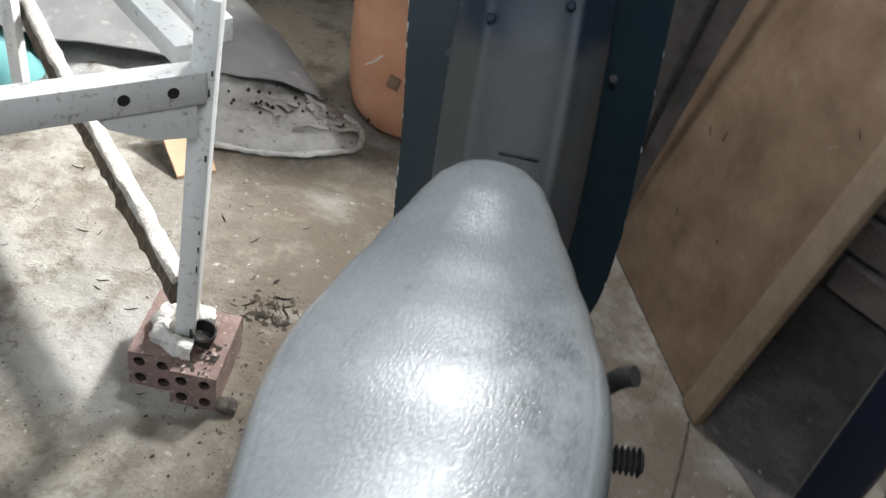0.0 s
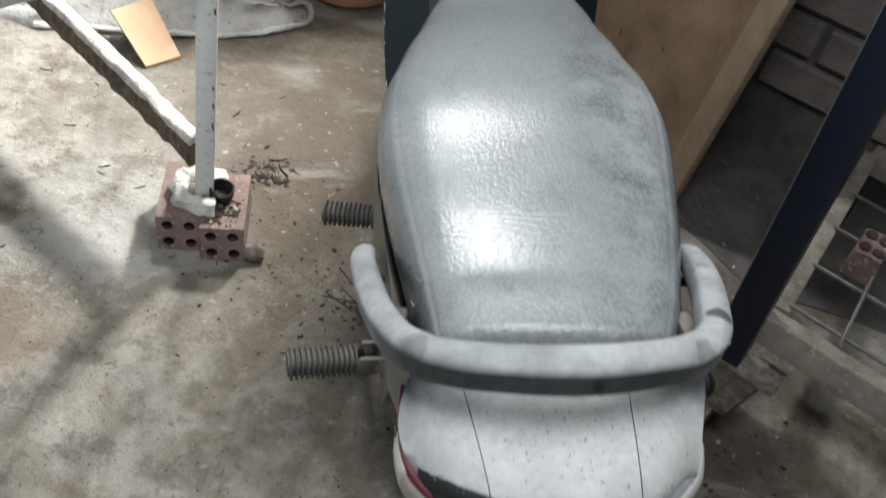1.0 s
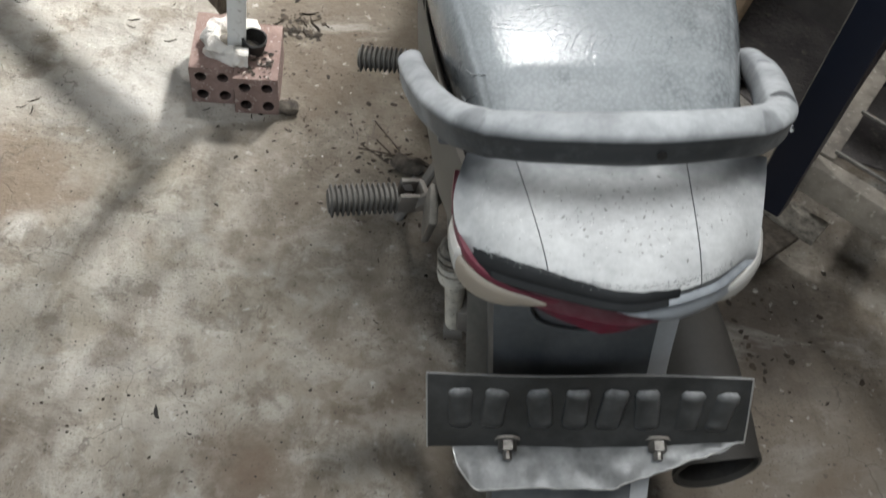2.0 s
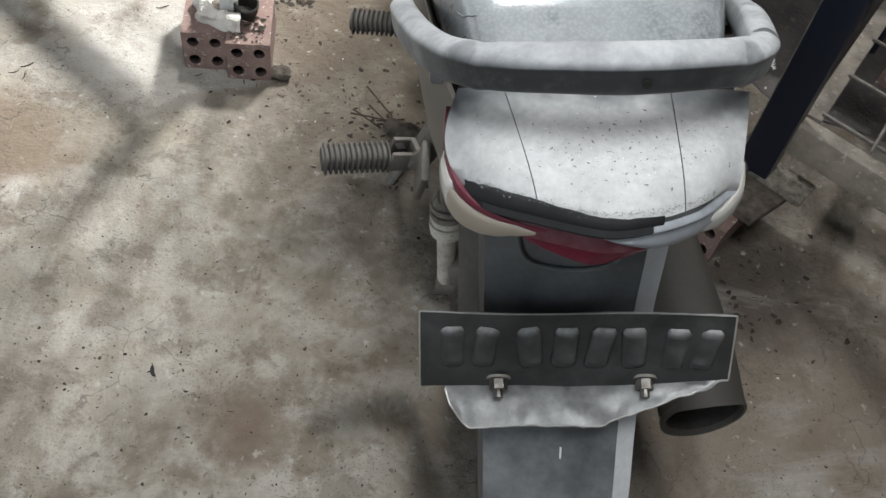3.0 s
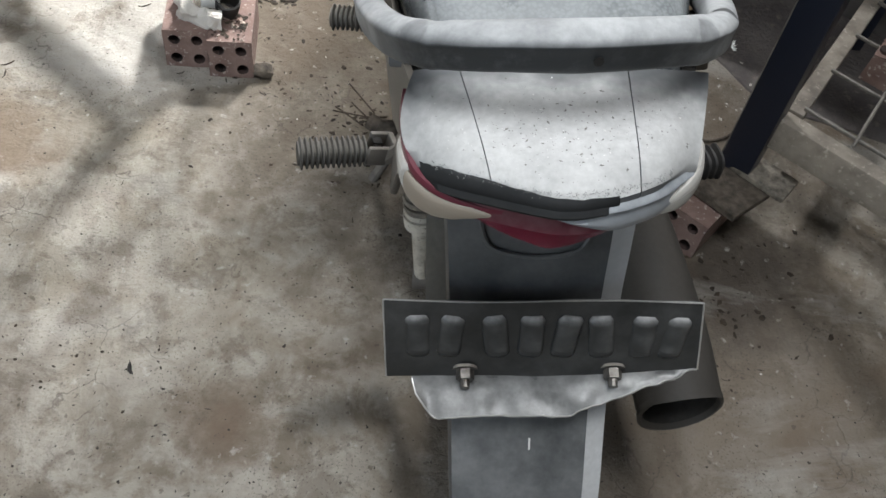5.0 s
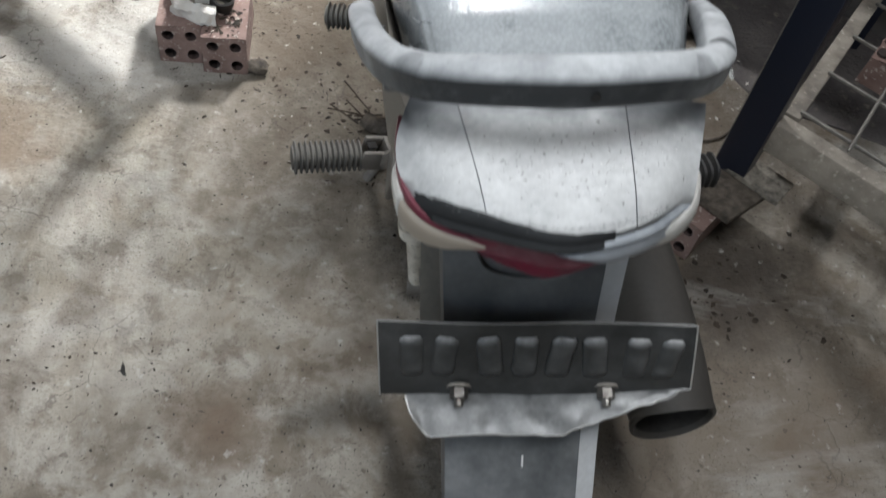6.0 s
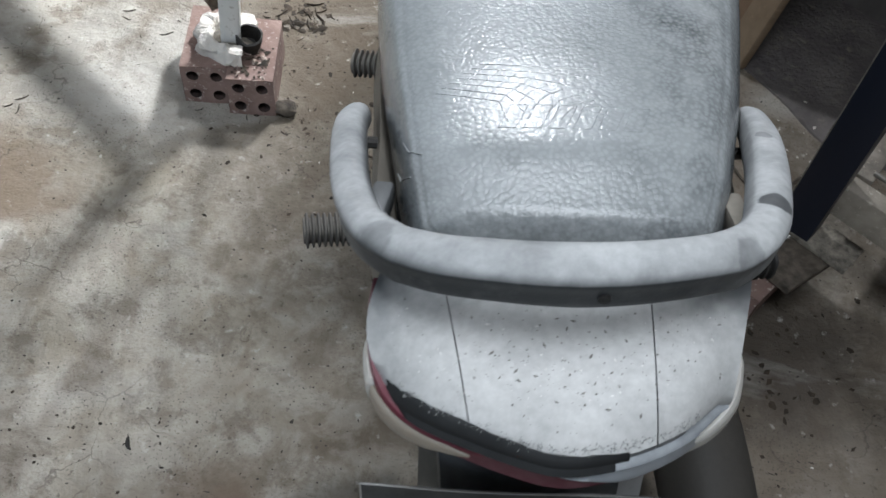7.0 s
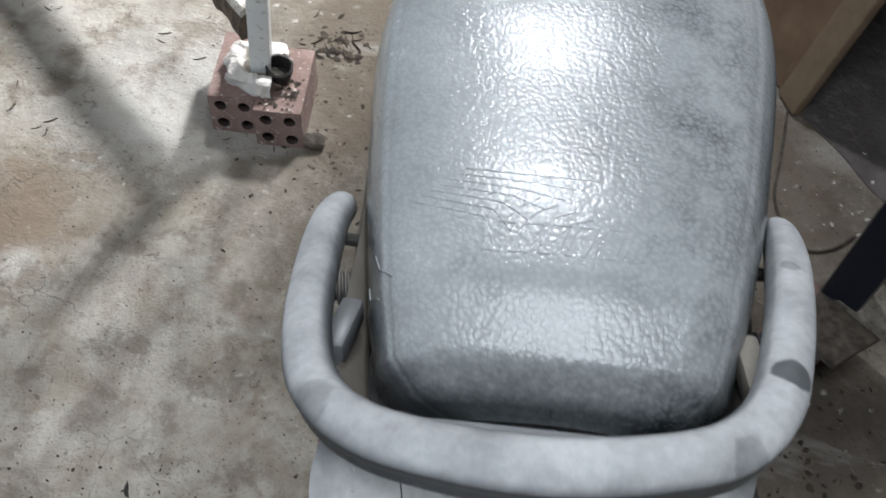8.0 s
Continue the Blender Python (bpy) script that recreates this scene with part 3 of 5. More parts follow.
SEAT_LINE = [(-0.160, 0.054, 0.742), (-0.154, 0.081, 0.760), (-0.140, 0.097, 0.775), (-0.10, 0.107, 0.7868), (-0.06, 0.115, 0.7858), (-0.03, 0.122, 0.7838), (0.0, 0.128, 0.7802), (0.03, 0.133, 0.7765), (0.06, 0.138, 0.7738), (0.09, 0.142, 0.7726), (0.12, 0.145, 0.7725), (0.15, 0.146, 0.7710), (0.20, 0.144, 0.7655),
             (0.28, 0.131, 0.757), (0.35, 0.113, 0.751), (0.42, 0.089, 0.749), (0.46, 0.075, 0.746), (0.487, 0.058, 0.740), (0.502, 0.036, 0.731), (0.508, 0.016, 0.722)]


def seat_drop(a, fall, y):
    """How far the cover lies below its crown: a flat top, rounded shoulders and a pressed seam along either side."""
    flat = min(1.0, max(0.0, (0.34 - y) / 0.16))
    z = (0.022 - 0.012 * flat) * fall ** 2.2 + 0.085 * max(0.0, (a - 0.42) / 0.58) ** (2.4 + 0.5 * flat)
    seam = min(1.0, max(0.0, (0.30 - y) / 0.10))
    return z + seam * (0.0007 * math.exp(-((fall - 0.825) / 0.010) ** 2) - 0.0005 * math.exp(-((fall - 0.860) / 0.018) ** 2))


def seat_ring(y, half, top):
    ring = []
    for k in range(145):
        a = -1 + 2 * k / 144
        x = half * math.copysign(1 - (1 - abs(a)) ** 1.7, a)
        z = top - seat_drop(abs(a), abs(x / half), y)
        ring.append(Vector((0.005 + x * (1.0 - 0.10 * max(0.0, (abs(a) - 0.86) / 0.14)), y, z)))
    return ring


def seat_shape(y0=-0.160, y1=0.508, steps=64):
    rings = []
    for i in range(steps + 1):
        s = i / steps
        y = y0 + (y1 - y0) * (0.5 - 0.5 * math.cos(math.pi * s)) 
        half, top = lerp_table(SEAT_LINE, y)
        top += 0.0006 * math.exp(-((y - 0.11) / 0.03) ** 2)
        rings.append(seat_ring(y, half, top))
    bm = loft(rings, closed=False)
    edge = [v for v in bm.verts if v.is_boundary]
    bmesh.ops.holes_fill(bm, edges=[e for e in bm.edges if e.is_boundary], sides=0)
    return bm


def seat_height(x, y):
    half, top = lerp_table(SEAT_LINE, y)
    fall = min(1.0, abs(x - 0.005) / half)
    return top - seat_drop(1 - (1 - fall) ** (1 / 1.7), fall, y)


seat = part("seat", seat_shape(), SEAT, bike, "black vinyl seat under pale dust", 60)


def seat_bead(points, r):
    flat = [Vector((*a, 0)).lerp(Vector((*b, 0)), k / 6) for a, b in zip(points, points[1:]) for k in range(6)] + [Vector((*points[-1], 0))]
    return tube([Vector((p.x, p.y, seat_height(p.x, p.y) + r * 0.2)) for p in flat], (r, r), 6)


# worn lettering pressed into the cover, as plain slanted frames, and a lattice of fine lines beside it
for i in range(6):
    x, w = -0.036 + 0.0146 * i, 0.0104
    part("embossed_frame", seat_bead([(x, -0.086), (x + w, -0.086), (x + w + 0.007, -0.067), (x + 0.007, -0.067), (x, -0.086)], 0.00022), SEAT, seat)
for i in range(7):
    q = i / 6
    x0, y0 = -0.050 - 0.026 * q, -0.029 - 0.026 * q
    part("embossed_line", seat_bead([(x0, y0), (x0 + 0.04, y0 - 0.003 - 0.006 * q), (x0 + 0.074 - 0.028 * q, y0 - 0.004 - 0.022 * q)], 0.00022), SEAT, seat)
for i in range(8):
    x0, y0 = -0.066 + 0.0095 * i, -0.058 - 0.0030 * i
    part("embossed_line", seat_bead([(x0, y0), (x0 + 0.010, y0 + 0.014), (x0 + 0.021, y0 + 0.028 - 0.0015 * i)], 0.00022), SEAT, seat)
# puckered cover at the seam's end
for x0, y0, x1, y1 in ((-0.094, -0.082, -0.080, -0.102), (-0.097, -0.094, -0.087, -0.110)):
    part("pucker", seat_bead([(x0, y0), ((x0 + x1) / 2 - 0.002, (y0 + y1) / 2 - 0.002), (x1, y1)], 0.0005), SEAT, seat)
part("seat_base", loft([[Vector((s * h, y, z)) for s, z in ((-1, t - 0.075), (1, t - 0.075), (0.9, t - 0.115), (-0.9, t - 0.115))] for y, h, t in [(y, h * 0.93, t) for y, h, t in SEAT_LINE[1:-1]]]), BLACKRUBBER, bike)

# grab rail: a swept loop rising rearwards
RAIL_LINE = [(-0.1375, 0.001, 0.702), (-0.137, -0.03, 0.722), (-0.128, -0.085, 0.753), (-0.116, -0.137, 0.782), (-0.098, -0.182, 0.808), (-0.070, -0.2085, 0.8265), (-0.035, -0.2185, 0.835), (0.002, -0.2210, 0.8375),
             (0.039, -0.2155, 0.835), (0.074, -0.201, 0.826), (0.098, -0.172, 0.807), (0.115, -0.127, 0.780), (0.128, -0.075, 0.753), (0.138, -0.02, 0.722), (0.140, 0.007, 0.702)]
line = spline(RAIL_LINE, 6)


def rail_section(i, n, grow=0.0):
    s = i / (n - 1)
    w = min(1.0, 0.45 + 5.0 * min(s, 1 - s))
    wide = max(0.0, 1 - abs(s - 0.5) / 0.25)
    end = 1 if 0 < i < n - 1 else 0.55
    return ((0.0078 + 0.0034 * w + 0.0016 * wide) * end + grow, (0.0070 + 0.0058 * w + 0.0020 * wide) * end + grow)


radii = [rail_section(i, len(line)) for i in range(len(line))]
# section: flat rear face under a crease, rounded top and front
RAIL_SECTION = [(0.78, -0.92), (0.94, -0.66), (0.96, 0.0), (1.02, 0.40), (1.0, 0.56), (0.78, 0.78), (0.3, 0.98), (-0.2, 1.0), (-0.68, 0.78), (-0.95, 0.28), (-1.0, -0.3), (-0.8, -0.8), (-0.3, -1.0), (0.5, -1.0)]


def rail_tube(path, sizes, fine=1):
    prof = [(p.x, p.y) for p in spline([(a, c, 0) for a, c in RAIL_SECTION + RAIL_SECTION[:1]], 3 * fine)[:-1]]
    rings = []
    for i, p in enumerate(path):
        ahead = (path[min(i + 1, len(path) - 1)] - path[max(i - 1, 0)]).normalized()
        across = ahead.cross(Vector((0, 0, 1))).normalized()
        top = across.cross(ahead)
        rings.append([p + across * sizes[i][0] * a + top * sizes[i][1] * c for a, c in prof])
    return loft(rings, caps=fine == 1)


rail_mesh = rail_tube(line, radii)
# shallow dents and a pressed crease at either shoulder
for v in rail_mesh.verts:
    for cx in (-0.083, 0.080):
        v.co.z -= 0.0016 * math.exp(-((v.co.x - cx - 0.35 * (v.co.y + 0.21)) / 0.006) ** 2)
grab_rail = part("grab_rail", rail_mesh, RAIL, bike, "curved black grab rail furred with dust", 50)
# solid dark disc painted for the shade in a screw hole
part("screw_hole", rod((0.0135, -0.226, 0.8350), (0.0135, -0.2338, 0.8350), 0.0030, 12), DARK, grab_rail)
fluff = bmesh.new()
for i in range(18):
    a = Vector((0.122, -0.148, 0.775))
    d = Vector((random.uniform(0, 1), random.uniform(-1, 1), random.uniform(-1, 1))) * 0.0035
    fluff = join(fluff, rod(a, a + d, 0.0003, 4))
part("cobweb_tuft", fluff, WEB, grab_rail)
for s, x in ((-1, -0.104), (1, 0.104)):
    part("rail_bracket", block(0.013, 0.040, 0.016, (x * 1.02, -0.122, 0.750), pose(0, 0, 0, -18, 0, s * 4), 0.003), TAIL if s < 0 else DIRTSIDE, grab_rail, "dusty bracket between rail and frame")
    part("rail_bolt", rod((x * 1.10, -0.036, 0.712), (x * 1.28, -0.036, 0.714), 0.0042, 8), DARK, grab_rail)

# side covers under the seat
for s in (-1, 1):
    rings = []
    for y, x, z0, z1 in ((-0.23, 0.070, 0.70, 0.755), (-0.19, 0.093, 0.66, 0.765), (-0.12, 0.108, 0.60, 0.75), (-0.04, 0.116, 0.55, 0.725), (0.06, 0.128, 0.52, 0.705), (0.16, 0.132, 0.50, 0.695), (0.26, 0.118, 0.48, 0.690), (0.38, 0.088, 0.46, 0.685), (0.47, 0.060, 0.46, 0.68)):
        rings.append([Vector((s * (x + dx), y, z)) for dx, z in ((0, z1), (0.008, z1 - 0.03), (0.006, (z0 + z1) / 2), (-0.012, z0), (-0.024, z0), (-0.010, (z0 + z1) / 2), (-0.010, z1 - 0.02))])
    # right cover darker, so shade in the gap by the rail is painted in
    part("side_cover", loft(rings), DIRTSIDE if s < 0 else MUFFLER, bike, "dusty side cover panel")

# tail cover in three panels, parted by two fine seams
EDGE_PLAN = [(-0.100, -0.175), (-0.099, -0.205), (-0.092, -0.236), (-0.073, -0.256), (-0.044, -0.2705), (-0.015, -0.2805), (0.003, -0.283), (0.022, -0.2795), (0.041, -0.273), (0.063, -0.260), (0.083, -0.240), (0.093, -0.210), (0.094, -0.175)]


EDGE_FINE = [(p.x, p.y) for p in spline([(x, y, 0) for x, y in EDGE_PLAN[2:11]], 8)]


def rear_edge(x):
    """How far back the tail's edge lies, across the bike."""
    for (x0, y0), (x1, y1) in zip(EDGE_FINE, EDGE_FINE[1:]):
        if x <= x1:
            return y0 + (y1 - y0) * max(0.0, (x - x0) / (x1 - x0))
    return EDGE_FINE[-1][1]


def tail_panel(x0f, x1f, n=10):
    """x0f, x1f: the panel's two sides as functions of how far back (0 front, 1 rear)."""
    rings = []
    for i in range(17):
        s = i / 16
        ring = []
        for k in range(n + 1):
            x = x0f(s) + (x1f(s) - x0f(s)) * k / n
            yr = rear_edge(max(-0.0925, min(0.0835, x)))
            y = -0.182 + (yr + 0.182) * s + 0.12 * max(0.0, 1 - 6 * s) * max(0.0, min(0.07, abs(x) - 0.070))
            z = 0.786 - 0.010 * s - 0.009 * s ** 6 - 0.022 * (0.35 + 0.65 * s) * (abs(x - 0.002) / 0.1) ** 3.6
            ring.append(Vector((x, y, z)))
        lo = [v - Vector((0, 0, 0.012)) for v in reversed(ring)]
        rings.append(ring + lo)
    return loft(rings)


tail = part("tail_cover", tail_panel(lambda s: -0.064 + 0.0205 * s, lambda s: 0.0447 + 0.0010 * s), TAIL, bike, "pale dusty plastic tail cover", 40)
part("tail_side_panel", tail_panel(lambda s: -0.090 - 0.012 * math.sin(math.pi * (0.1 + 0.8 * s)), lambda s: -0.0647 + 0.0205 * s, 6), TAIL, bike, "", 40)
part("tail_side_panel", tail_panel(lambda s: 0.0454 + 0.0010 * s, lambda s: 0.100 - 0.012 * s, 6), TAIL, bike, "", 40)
# dark filler painting in the shade of the gap behind the seat
part("tail_inner", loft([[Vector((x * w, y, z)) for x, z in ((-1, zt), (1, zt), (0.9, zt - 0.025), (-0.9, zt - 0.025))] for y, w, zt in ((-0.08, 0.10, 0.700), (-0.17, 0.096, 0.710), (-0.19, 0.092, 0.752), (-0.232, 0.076, 0.756), (-0.246, 0.040, 0.756))]), BLACKRUBBER, bike)


def lens_strip(x0, x1, z_top, z_bot, out_top, out_bot, n=22, lift=lambda x: 0.0, low=None):
    rings = []
    for i in range(n + 1):
        x = x0 + (x1 - x0) * i / n
        y = rear_edge(x)
        if low:
            z_bot = low(x)
            y += 0.004 * max(0.0, 1 - i / (0.35 * n))
        rings.append([Vector((x * 1.0, y - out_top, z_top + lift(x))), Vector((x * 1.01, y - (out_top + out_bot) / 2 - 0.003, (z_top + z_bot) / 2 + lift(x))), Vector((x * 1.0, y - out_bot, z_bot + lift(x))),
                      Vector((x * 0.93, y - out_bot + 0.02, z_bot + lift(x) + 0.004)), Vector((x * 0.93, y + 0.02, z_top + lift(x) - 0.004))])
    return loft(rings)


def sag(x):
    return -0.014 * (abs(x) / 0.09) ** 2.4


tail_light = part("tail_light", lens_strip(-0.092, 0.026, 0.764, 0.7545, 0.0006, 0.0014, 50, sag), DARKBAND, bike, "sooty band above a dull red tail light", 60)
part("band_end", lens_strip(-0.006, 0.088, 0.7562, 0.741, 0.0011, 0.0036, 44, sag, lambda x: 0.7545 - 0.0138 * min(1.0, max(0.0, (x + 0.006) / 0.040)) ** 0.8), GREYLENS, tail_light, "blue-grey plastic end of the band", 60)
part("band_top", lens_strip(0.0262, 0.087, 0.7632, 0.7563, 0.0006, 0.0012, 30, sag), GREYTRIM, tail_light, "", 60)
# red lens: a thin strip up the flank, deepening to a blunt point below the middle
LENS_LOW = [(-0.110, 0.001, 0.744), (-0.095, 0.001, 0.741), (-0.080, 0.003, 0.737), (-0.068, 0.005, 0.734), (-0.058, 0.008, 0.725), (-0.045, 0.010, 0.717), (-0.030, 0.012, 0.711), (-0.008, 0.014, 0.705), (0.012, 0.012, 0.711), (0.030, 0.007, 0.724), (0.0465, 0.002, 0.737)]
edge_all = [p for p in spline([(x, y, 0) for x, y in EDGE_PLAN], 7) if p.x <= 0.046 and p.y < -0.178]
rings = []
for i, p in enumerate(edge_all):
    q0, q1 = edge_all[max(0, i - 1)], edge_all[min(i + 1, len(edge_all) - 1)]
    out = Vector((q1.y - q0.y, q0.x - q1.x, 0)).normalized()
    if out.y > 0.1 or out.x > 0.9:
        out = -out
    inset, low = lerp_table(LENS_LOW, p.x if p.y < -0.236 else -0.092 - 0.3 * (p.y + 0.236))
    z = sag(max(-0.095, p.x))
    top = 0.7541 + z
    crease = min(top - 0.004, max(low + 0.002, 0.7415 + z))
    thin = 1.0 if p.y < -0.215 else max(0.3, (p.y + 0.175) / -0.04)
    crease, low = top - (top - crease) * thin, top - (top - low) * thin
    a, c, d2 = p + out * 0.0008, p + out * 0.0032, p - out * inset
    rings.append([Vector((a.x, a.y, top)), Vector((c.x, c.y, crease + 0.001)), Vector((c.x - out.x * 0.0008, c.y - out.y * 0.0008, crease)), Vector((d2.x, d2.y, low)), Vector((d2.x - out.x * 0.018, d2.y - out.y * 0.018, low + 0.002)), Vector((a.x - out.x * 0.02, a.y - out.y * 0.02, top - 0.002))])
lens = loft(rings)
for i, f in enumerate(lens.faces):
    f.material_index = 1 if i % 6 in (0, 1, 5) else 0
part("red_lens", lens, [RED, SOOTRED], tail_light, "dull red plastic lens", 24)


def tail_top(x, y):
    """Height of the tail's upper skin."""
    q = min(1.0, (y + 0.182) / (rear_edge(max(-0.0925, min(0.0835, x))) + 0.182))
    return 0.786 - 0.010 * q - 0.009 * max(0.0, q) ** 6 - 0.022 * (0.35 + 0.65 * q) * (abs(x - 0.002) / 0.1) ** 3.6


def lip(xa, xb, wide):
    """The trim's upper lip, lapping over the rim of the tail."""
    run = [p for p in spline([(x, y, 0) for x, y in EDGE_PLAN], 9) if xa <= p.x <= xb and p.y < -0.234]
    rings = []
    for i, p in enumerate(run):
        q0, q1 = run[max(0, i - 1)], run[min(i + 1, len(run) - 1)]
        out = Vector((q1.y - q0.y, q0.x - q1.x, 0)).normalized()
        if out.y > 0.1 or out.x > 0.9:
            out = -out
        w = lerp_table(wide, p.x if p.y < -0.236 else -0.092 - 0.3 * (p.y + 0.236))[0]
        w *= 1.0 + 0.22 * noise.noise(p * 160)
        ring = []
        for f, up in ((1.0, 0.0004), (0.75, 0.0013), (0.35, 0.0010), (0.0, 0.0002), (-0.22, -0.0030), (-0.20, -0.0075), (0.3, -0.006), (0.95, -0.003)):
            q = p - out * w * f if f >= 0 else p - out * 0.006 * f
            ring.append(Vector((q.x, q.y, tail_top(q.x, q.y) + up + 0.0005 * noise.noise(q * 220 + Vector((0, 0, f))))))
        rings.append(ring)
    return loft(rings)


trim = lip(-0.120, 0.034, [(-0.105, 0.0006), (-0.0965, 0.0012), (-0.092, 0.0022), (-0.086, 0.0034), (-0.074, 0.0046), (-0.055, 0.0046), (-0.030, 0.0038), (0.006, 0.0030), (0.022, 0.0018), (0.034, 0.0005)])
part("trim_lip", trim, DARKBAND, tail_light, "sooty black lip lapping over the tail", 50)
# thin red strip between the black trim and the turn signal, running up the flank
rings = []
run = [p for p in spline([(x, y, 0) for x, y in EDGE_PLAN], 9) if p.x < -0.030 and p.y < -0.180]
for i, p in enumerate(run):
    q0, q1 = run[max(0, i - 1)], run[min(i + 1, len(run) - 1)]
    out = Vector((q1.y - q0.y, q0.x - q1.x, 0)).normalized()
    if out.y > 0.1 or out.x > 0.9:
        out = -out
    proud, high, low = lerp_table([(-0.109, 0.0016, 0.7660, 0.7620), (-0.104, 0.0036, 0.7620, 0.7555), (-0.097, 0.0044, 0.7565, 0.7480), (-0.090, 0.0044, 0.7520, 0.7455), (-0.080, 0.0044, 0.7500, 0.7445), (-0.066, 0.0036, 0.7490, 0.7440), (-0.050, 0.0026, 0.7490, 0.7440), (-0.030, 0.0012, 0.7520, 0.7460)], p.x if p.y < -0.236 else -0.092 - 0.3 * (p.y + 0.236))
    rings.append([Vector((q.x, q.y, z)) for q, z in ((p - out * 0.004, high - 0.001), (p + out * proud * 0.7, high), (p + out * proud, (high + low) / 2), (p + out * proud * 0.9, low), (p - out * 0.004, low))])
part("red_strip", loft(rings), STRIPRED, tail_light, "thin dusty red strip", 40)
fuzz = bmesh.new()
for i in range(420):
    x = -0.082 + 0.150 * random.random()
    y = rear_edge(x) + random.gauss(0.0046 - 0.06 * max(0.0, x - 0.01), 0.0012)
    a = Vector((x, y, tail_top(x, y) + random.uniform(0.0003, 0.0018)))
    d2 = Vector((random.gauss(0, 1), random.gauss(-0.3, 1), random.gauss(0.1, 0.4))).normalized() * random.uniform(0.0006, 0.0023)
    side = d2.cross(Vector((0, 0, 1))).normalized() * random.uniform(0.0001, 0.0004)
    fuzz.faces.new([fuzz.verts.new(a - side), fuzz.verts.new(a + side), fuzz.verts.new(a + d2)])
part("lint", fuzz, LINT, tail_light, "grey lint along the band")
crumbs = bmesh.new()
for i in range(420):
    x = random.gauss(0.0, 0.035) if i % 3 else random.uniform(-0.088, 0.084)
    if not -0.09 < x < 0.085:
        continue
    s = random.gauss(0.55, 0.2)
    if not 0.08 < s < 0.88:
        continue
    y = -0.182 + (rear_edge(x) + 0.182) * s
    z = tail_top(x, y)
    r = 0.0002 + 0.0006 * random.random() ** 3
    t = random.uniform(0, 3.1)
    el = random.choice((1, 1, 1, 2.5))
    ring = [crumbs.verts.new((x + r * (el * math.cos(k * 1.57) * math.cos(t) - math.sin(k * 1.57) * math.sin(t)), y + r * (el * math.cos(k * 1.57) * math.sin(t) + math.sin(k * 1.57) * math.cos(t)), z + 0.0002)) for k in range(4)]
    tip = crumbs.verts.new((x, y, z + r * 0.9))
    m = 1 if random.random() < 0.25 else 0
    for k in range(4):
        f = crumbs.faces.new((ring[k], ring[(k + 1) % 4], tip))
        f.material_index = m
part("grit", crumbs, [SPECK, WEB], tail, "dark specks of grit on the tail")
# turn signals: a bulb at the tail's corner, drawn out along its edge to a point under the trim
def signal_lens(side, shape):
    """shape: along the edge from the flank inwards (x, bulge, upper z, lower z)."""
    run = [p for p in spline([(x, y, 0) for x, y in EDGE_PLAN], 9)]
    if side > 0:
        run.reverse()
    rings = []
    for i, p in enumerate(run):
        q0, q1 = run[max(0, i - 1)], run[min(i + 1, len(run) - 1)]
        along = (q1 - q0).normalized()
        out = Vector((along.y, -along.x, 0)) * (1 if side < 0 else -1)
        key = -side * p.x if p.y < -0.236 else -0.092 - 0.3 * (p.y + 0.236)
        if not shape[0][0] <= key <= shape[-1][0] or p.y > -0.19:
            continue
        bulge, hi, lo = lerp_table(shape, key)
        ring = []
        for k in range(12):
            a = 2 * math.pi * k / 12
            r = bulge * (0.62 + 0.38 * math.cos(a)) if math.cos(a) > -0.2 else bulge * 0.5 + 0.008 * math.cos(a)
            q = p + out * r
            ring.append(Vector((q.x, q.y, (hi + lo) / 2 + (hi - lo) / 2 * math.sin(a))))
        rings.append(ring)
    return loft(rings)


part("turn_signal", signal_lens(-1, [(-0.1035, 0.0010, 0.738, 0.734), (-0.1015, 0.0040, 0.743, 0.727), (-0.0985, 0.0070, 0.7455, 0.722), (-0.094, 0.0080, 0.746, 0.720), (-0.087, 0.0075, 0.7455, 0.720), (-0.078, 0.0062, 0.744, 0.722), (-0.068, 0.0052, 0.745, 0.727), (-0.056, 0.0044, 0.747, 0.735), (-0.046, 0.0036, 0.746, 0.741), (-0.040, 0.0012, 0.745, 0.743)]), BEIGE, bike, "yellowed turn signal lens", 60)
part("turn_signal", signal_lens(1, [(-0.1035, 0.0010, 0.742, 0.738), (-0.1015, 0.0045, 0.748, 0.731), (-0.0985, 0.0080, 0.7505, 0.726), (-0.092, 0.0092, 0.751, 0.724), (-0.085, 0.0085, 0.750, 0.724), (-0.077, 0.0062, 0.747, 0.726), (-0.068, 0.0040, 0.744, 0.730), (-0.060, 0.0020, 0.742, 0.735)]), SIGNAL, bike, "milky plastic turn signal lens", 60)

# rear mudguard: a channel with pale chamfered flanks
FENDER_LINE = [(-0.150, 0.735, 0.070), (-0.178, 0.690, 0.070), (-0.203, 0.625, 0.068), (-0.222, 0.570, 0.066), (-0.252, 0.512, 0.064), (-0.284, 0.464, 0.063), (-0.322, 0.418, 0.062), (-0.352, 0.372, 0.060), (-0.370, 0.320, 0.058), (-0.376, 0.275, 0.054)]
FL = [(p.x, p.y, p.z) for p in spline(FENDER_LINE, 5)]


def fender_strip(rows):
    rings = []
    for i, (y, z, h) in enumerate(FL):
        y2, z2, _ = FL[min(i + 1, len(FL) - 1)]
        y1, z1, _ = FL[max(i - 1, 0)]
        d = Vector((0, y2 - y1, z2 - z1)).normalized()
        inward = Vector((0, -d.z, d.y))
        if inward.y < 0:
            inward = -inward
        rings.append([Vector((sx * h + ox, y, z)) + inward * deep for sx, ox, deep in rows])
    return loft(rings)


